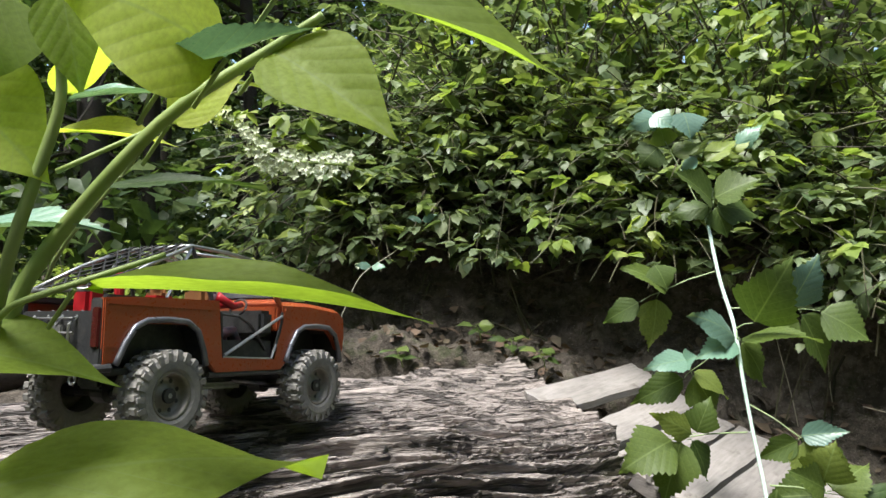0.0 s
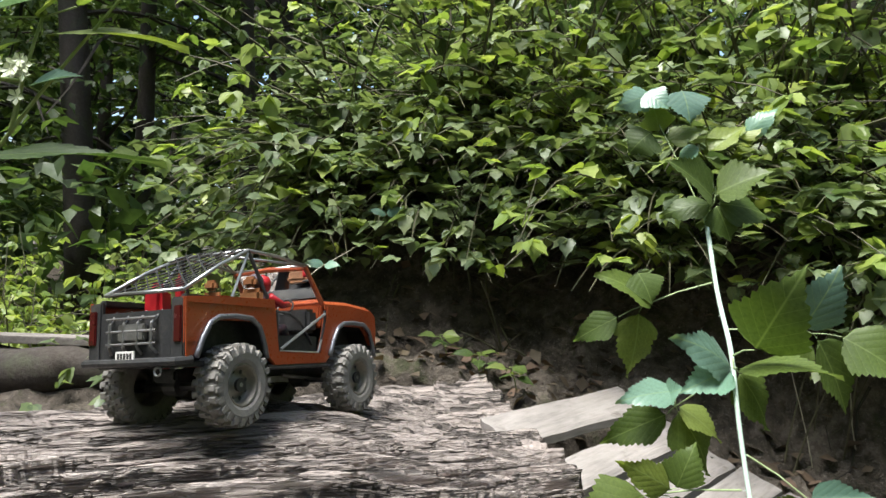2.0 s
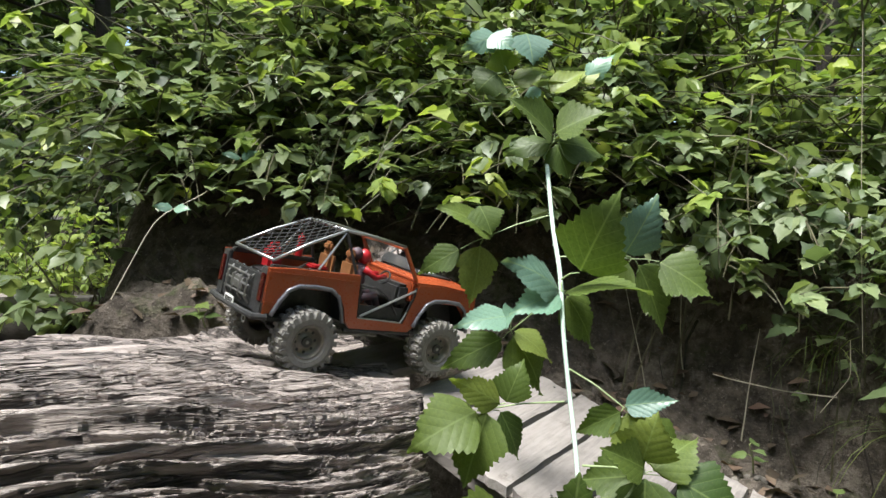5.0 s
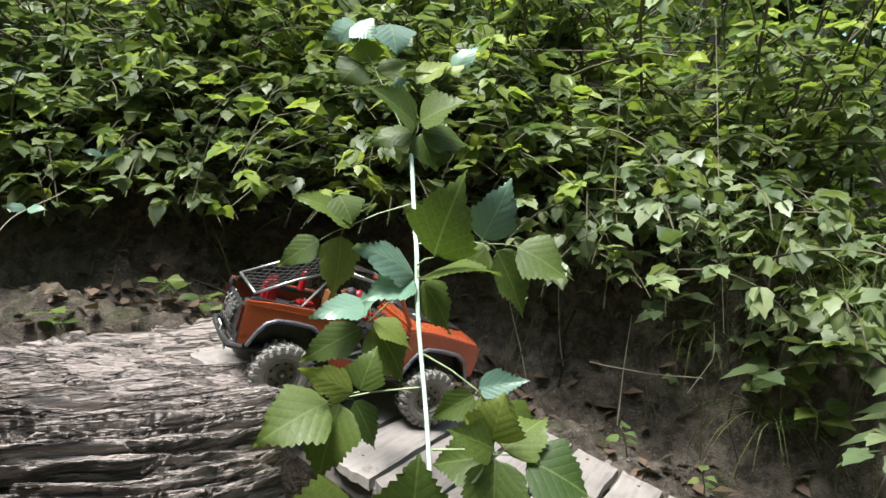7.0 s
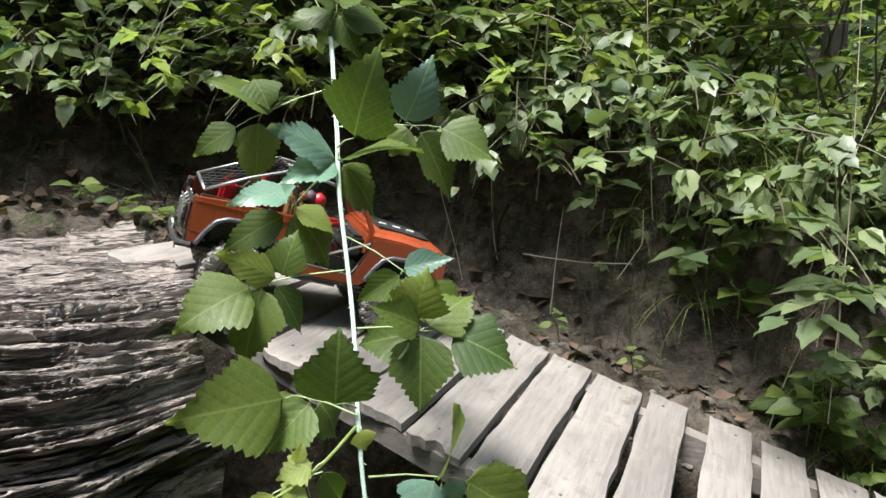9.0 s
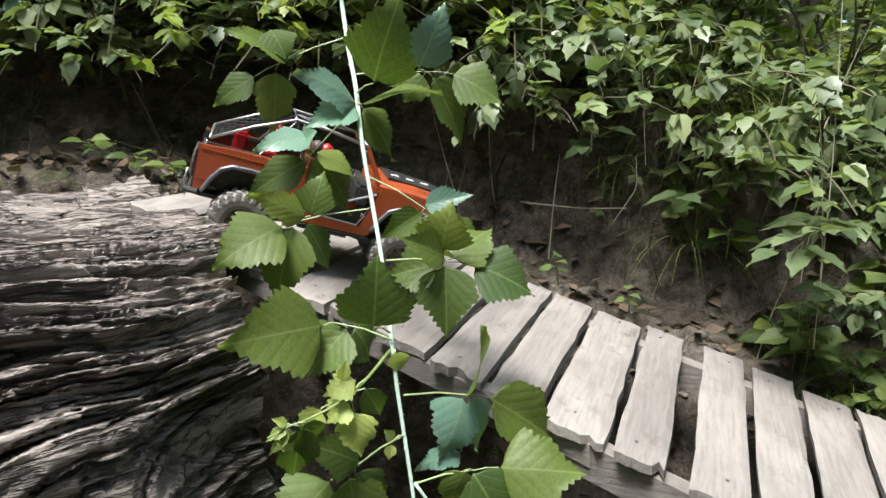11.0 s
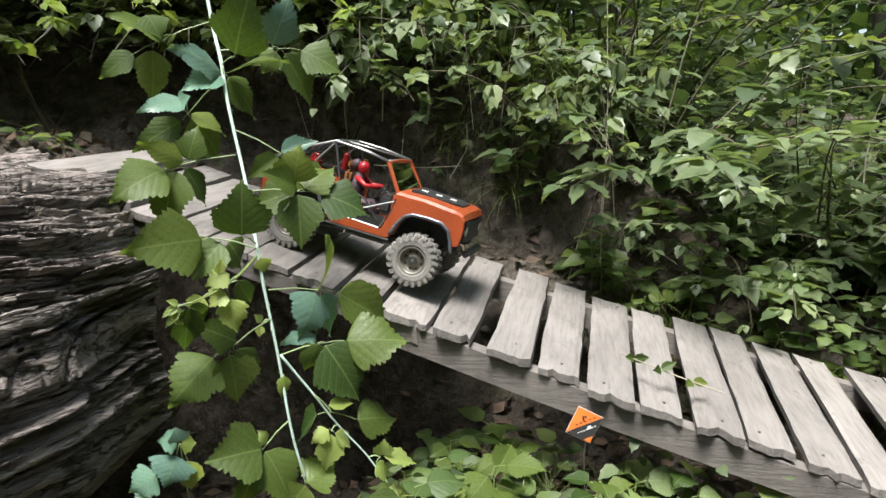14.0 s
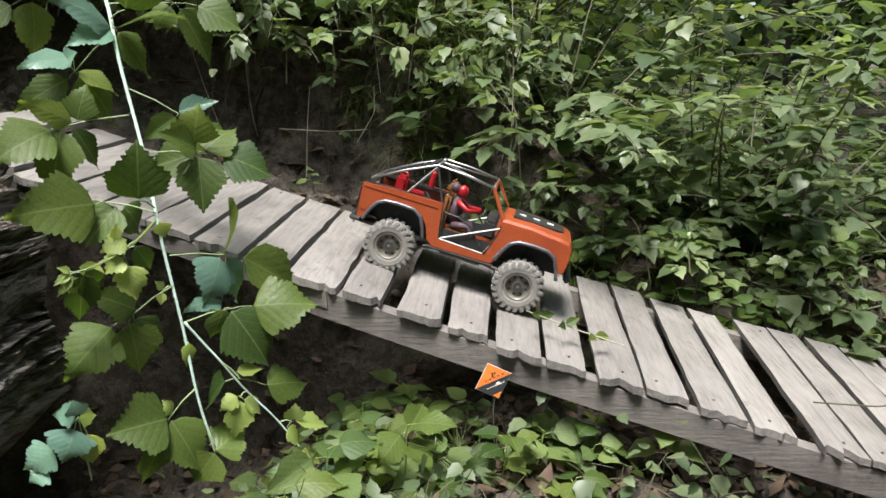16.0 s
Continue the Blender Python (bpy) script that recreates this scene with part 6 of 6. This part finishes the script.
def grass_tuft(base, count, length, heading, label):
    thing = tagged(new("grass_tuft"), label, "grass", "grass tufts")
    thing.location = base
    blades = []
    for _ in range(count):
        p = arc(RNG.normal(0, 0.02, 3) * (1, 1, 0), heading + RNG.normal(0, 0.9), RNG.uniform(0.6, 1.4), length * RNG.uniform(0.5, 1.1), RNG.uniform(1.4, 3.4), 7, 0.06)
        side = np.array([-math.sin(heading), math.cos(heading), 0.0])
        side = side * np.cos(RNG.uniform(0, 3)) + np.array([math.cos(heading), math.sin(heading), 0]) * 0.5
        w = np.linspace(0.0022, 0.0003, 7)
        v = [tuple(q - side * k) for q, k in zip(p, w)] + [tuple(q + side * k) for q, k in zip(p, w)]
        blades.append((v, [(i, i + 1, i + 8, i + 7) for i in range(6)]))
    ob = part("blade_tangle", joined(blades), GRASS, thing)
    tagged(ob, kind="stuff")


def build_sign():
    """A small square race marker on a wire stake."""
    sign = tagged(new("trail_marker"), "small orange and black trail marker on a wire stake", "sign")
    c = Vector((1.100, 0.905, 0.382))
    sign.location = c
    right, down = Vector((0.034, -0.032, -0.022)), Vector((-0.029, 0.007, -0.049))
    nrm = right.cross(down).normalized()
    if nrm.y > 0:
        nrm.negate()

    def flat(name, corners, lift, material, parent, label=""):
        a = [right * (u - 0.5) + down * (v - 0.5) + nrm * lift for u, v in corners]
        b = [p - nrm * 0.0008 for p in a]
        n = len(a)
        return part(name, ([tuple(p) for p in a + b], [tuple(range(n)), tuple(range(2 * n - 1, n - 1, -1))] + [(i, (i + 1) % n, n + (i + 1) % n, n + i) for i in range(n)]), material, parent, label)
    card = flat("card", [(-0.015, -0.015), (1.015, -0.015), (1.015, 1.015), (-0.015, 1.015)], 0.0, WHITE, sign, "white-edged card")
    flat("orange_half", [(0, 0), (1, 0), (0, 1)], 0.0012, ORANGE, card, "orange upper half")
    flat("black_half", [(1, 0.03), (1, 1), (0.03, 1)], 0.0012, CARD_BLACK, card, "black lower half")
    flat("orange_corner", [(0.98, 0.72), (0.98, 0.98), (0.72, 0.98)], 0.0022, ORANGE, card, "small orange corner")
    for u, v in ((0.28, 0.24), (0.36, 0.20), (0.33, 0.32)):
        flat("emblem", [(u, v), (u + 0.05, v - 0.03), (u + 0.09, v + 0.03), (u + 0.04, v + 0.08)], 0.0022, CARD_BLACK, card)
    for k in range(5):
        u = 0.18 + 0.12 * k
        flat("mark", [(u, 0.80 - u), (u + 0.06, 0.74 - u), (u + 0.085, 0.765 - u), (u + 0.025, 0.825 - u)], 0.0022, CARD_BLACK, card)
    for k in range(7):
        u = 0.40 + 0.075 * k
        flat("mark", [(u, 1.24 - u), (u + 0.04, 1.20 - u), (u + 0.07, 1.23 - u), (u + 0.03, 1.27 - u)], 0.0022, WHITE, card)
    flat("mark", [(0.62, 0.52), (0.72, 0.42), (0.80, 0.50), (0.70, 0.60)], 0.0022, WHITE, card)
    foot = on_land(1.085, 0.890, -0.03)
    part("stake", tube([tuple(-nrm * 0.003 + down * -0.45), (-0.006, -0.004, -0.06), tuple(Vector(foot) - c)], 0.0013, 6), STEEL, sign, "thin wire stake")


def build_vines():
    def strand(name, points, r, material, label, leaves=0, kind="y", size=0.02):
        thing = tagged(new(name), label, "vine", "hanging strands")
        thing.location = points[0]
        o = np.array(points[0])
        line = smooth_line(points, 24)
        part("stem", tube([tuple(p - o) for p in line], r, 5), material, thing)
        for k in range(leaves):
            p = line[int(3 + k * 20 / max(1, leaves))]
            for sgn in (-1, 1):
                leaf_piece(thing, kind, p, p + np.array([sgn * size, -0.3 * size, RNG.uniform(-0.5, 0.5) * size]), size * 0.6, (0, -0.8, 0.6), "leaf")
    strand("hanging_vine", [(1.70, 1.48, 1.75), (1.675, 1.452, 1.25), (1.654, 1.434, 0.934), (1.60, 1.40, 0.70), (1.575, 1.385, 0.56)], 0.0011, STEM_DRY, "thin pale vine hanging over the bank", 6)
    strand("dry_twig", [(1.20, 2.06, 0.85), (1.226, 1.999, 0.848), (1.32, 1.925, 0.836), (1.408, 1.854, 0.838)], 0.0017, STEM_DRY, "dry pale twig on the bank")
    strand("dry_twig", [(1.47, 1.90, 0.97), (1.43, 1.84, 0.89), (1.37, 1.86, 0.80)], 0.0012, STEM_DRY, "dry pale twig on the bank")
    strand("hanging_vine", [(1.46, 1.90, 1.75), (1.45, 1.86, 1.3), (1.45, 1.83, 0.95)], 0.0009, STEM_DRY, "thin pale vine hanging over the bank")
    strand("hanging_vine", [(1.27, 2.11, 1.46), (1.235, 2.11, 1.30), (1.216, 2.10, 1.15)], 0.0026, STEM_DRY, "thick grey vine hanging over the bank")
    strand("hanging_vine", [(1.30, 2.10, 1.60), (1.28, 2.10, 1.2), (1.254, 2.09, 0.99)], 0.0028, STEM_DRY, "thick grey vine hanging over the bank")
    strand("hanging_vine", [(-0.02, 2.36, 1.45), (-0.14, 2.33, 1.30), (-0.26, 2.22, 1.22), (-0.33, 2.10, 1.02)], 0.0014, STEM_DRY, "thin pale bramble runner", 2, "p", 0.05)
    strand("hanging_vine", [(2.1, 1.9, 2.0), (2.12, 1.86, 1.2), (2.1, 1.84, 0.75)], 0.0009, STEM_DRY, "thin pale vine hanging over the bank")
    strand("fallen_twig", [(1.95, 0.42, 0.25), (1.80, 0.44, 0.262), (1.66, 0.52, 0.29)], 0.0018, STEM_BROWN, "brown twig lying on the planks")
    strand("trailing_shoot", [(1.22, 0.93, 0.500), (1.30, 0.86, 0.455), (1.36, 0.78, 0.425)], 0.0014, STEM_DRY, "green shoot trailing across the planks", 3, "n", 0.035)
    for z0, z1 in ((1.45, 1.47), (1.61, 1.60), (1.70, 1.72)):
        strand("fence_wire", [(0.70, 2.26, z0 + 0.01), (1.4, 2.07, (z0 + z1) / 2 - 0.012), (2.9, 1.70, z1 + 0.01)], 0.0012, WIRE, "rusty fence wire strung through the leaves")


def build_back_log():
    log = tagged(new("small_log"), "dark fallen log with a plank on it behind the great trunk", "log")
    log.location = (-0.9, 2.88, 0.815)
    line = np.array([(-1.6 + 0.105 * k, 0.03 * math.sin(k), 0.012 * math.sin(1.7 * k)) for k in range(18)])
    v, f = tube(line, 0.085 + 0.006 * np.sin(np.arange(18) * 1.3), 22)
    part("trunk", (v, f), DARK_BARK, log, smooth=True)
    board = tagged(new("weathered_board"), "grey weathered board lying on the small log", "board")
    board.location = (-1.05, 2.90, 0.920)
    part("board", boxed(-1.5, 0.42, -0.05, 0.05, -0.010, 0.018, 0.003), BEAM, board)


def build_stones():
    for k in range(26):
        s, w = RNG.uniform(0.5, 1.7), RNG.uniform(0.50, 0.66)
        x, y = spot_sw(s, w)
        bm = bmesh.new()
        bmesh.ops.create_icosphere(bm, subdivisions=2, radius=RNG.uniform(0.009, 0.026))
        for v in bm.verts:
            v.co *= 0.75 + 0.5 * noise.noise(v.co * 40 + Vector((k, 0, 0)))
            v.co.z *= 0.7
        ob = part("stone", bm, STONE, None, smooth=True)
        ob.location = on_land(x, y, 0.002)
        tagged(ob, "small earthy stone in the foot of the bank", "stone", "stones of the bank")


def build_bank_clutter():
    """Roots and dry stems that hang from the overhanging edge of the bank."""
    for k in range(34):
        s = 0.25 + 1.05 * RNG.uniform(0, 1)
        w = float(bank_edge(s)) + RNG.uniform(-0.02, 0.22)
        x, y = spot_sw(s, w)
        foot = on_land(x, y)
        tall = RNG.uniform(0.2, 0.65)
        stem = tagged(new("dry_weed"), "thin dry leafless weed standing against the bank", "weed", "dry weeds on the bank")
        stem.location = foot
        line = arc((0, 0, -0.02), RNG.uniform(-3, 3), RNG.uniform(1.25, 1.5), tall, 0.1, 9, 0.035)
        part("stalk", tube(line, np.linspace(0.0026, 0.0010, 9) * RNG.uniform(0.5, 1.2), 5), STEM_DRY if k % 3 == 0 else STEM_BROWN, stem)
    for k in range(26):
        s = -0.95 + 2.1 * RNG.uniform(0, 1)
        w = float(bank_edge(s)) + RNG.uniform(0.08, 0.40)
        x, y = spot_sw(s, w)
        foot = on_land(x, y)
        root = tagged(new("bare_root"), "thin brown root trailing down the earth bank", "root", "roots in the bank")
        root.location = foot
        pts, p = [], np.array([x, y])
        for i in range(9):
            pts.append((p[0] - x, p[1] - y, on_land(p[0], p[1])[2] - foot[2] + 0.004 * math.sin(i * 1.9)))
            p = p - ACROSS[:2] * RNG.uniform(0.012, 0.03) + ALONG[:2] * RNG.normal(0, 0.014)
        part("strand", tube(pts, np.linspace(0.0035, 0.0012, 9) * RNG.uniform(0.5, 1.3), 5), STEM_BROWN if k % 2 else DARK_BARK, root)


build_bank_clutter()
build_back_weed()
build_pokeweed()
build_small_plants()
for gs, gw, gn, gl in ((1.30, 0.70, 60, 0.34), (1.42, 0.66, 50, 0.26), (1.22, 0.80, 60, 0.36), (1.55, 0.72, 40, 0.25), (0.95, 0.86, 40, 0.3), (1.7, 0.75, 40, 0.22), (0.75, 0.9, 40, 0.25), (0.95, 1.04, 70, 0.42), (1.05, 1.0, 70, 0.40), (1.12, 1.02, 60, 0.42), (0.85, 1.06, 50, 0.36), (0.55, 1.0, 40, 0.3)):
    grass_tuft(on_land(*spot_sw(gs, gw)), gn, gl, TOWARD, "long drooping grass tuft on the bank")
for gx, gy in ((0.97, 0.98), (1.02, 0.94), (0.94, 1.04), (1.10, 1.02)):
    grass_tuft(on_land(gx, gy), 45, 0.2, 1.5, "arching green grass tuft under the ramp")
build_sign()
build_vines()
build_back_log()
build_stones()


# ---- what moves ----
def motions():
    way = [
        (0.0, -0.383, 1.129, 1.023, -2.7, 7.0, 62.0), (0.8, -0.281, 1.285, 1.016, -2.0, 7.0, 65.0), (1.5, -0.213, 1.470, 1.004, -5.0, 7.0, 66.2), (2.0, -0.190, 1.505, 1.000, -7.0, 6.2, 65.6),
        (2.5, -0.166, 1.538, 0.997, -8.0, 5.2, 63.5), (3.5, 0.049, 1.745, 0.963, 5.6, 8.7, 41.7), (4.2, 0.137, 1.747, 0.958, 7.0, 7.8, 38.2), (6.5, 0.422, 1.800, 0.878, 11.8, 10.8, 18.0),
        (8.0, 0.560, 1.735, 0.826, 9.0, 17.0, 8.0), (10.5, 0.528, 1.746, 0.837, 12.0, 17.1, 3.1), (12.0, 0.615, 1.575, 0.778, 0.0, 18.5, -27.0), (13.0, 0.766, 1.590, 0.748, 2.0, 18.6, -37.0),
        (14.0, 0.877, 1.458, 0.672, -4.0, 16.8, -46.5), (15.0, 1.021, 1.401, 0.611, 0.2, 19.3, -40.5), (16.0, 1.238, 1.216, 0.510, -1.7, 18.4, -46.0)]
    rows = [(t, pose(*p)) for t, *p in way]
    walk(truck, rows)
    walk(doll, rows)
    # The wheels turn by the distance that the truck rolls, backwards where it backs up.
    times = np.linspace(0, 16, 161)
    key = np.array([r[0] for r in way])
    xy = np.stack([np.interp(times, key, [r[i] for r in way]) for i in (1, 2, 3)], -1)
    head = np.radians(np.interp(times, key, [r[6] for r in way]))
    step = np.diff(xy, axis=0)
    rolled = np.concatenate([[0], np.cumsum(np.sign(step[:, 0] * np.cos(head[1:]) + step[:, 1] * np.sin(head[1:])) * np.linalg.norm(step, axis=1))])
    for wheel in truck_wheels:
        at = wheel.location.copy()
        walk(wheel, [(t, pose(*at, 0, math.degrees(d / WHEEL_R), 0)) for t, d in zip(times, rolled)])


motions()
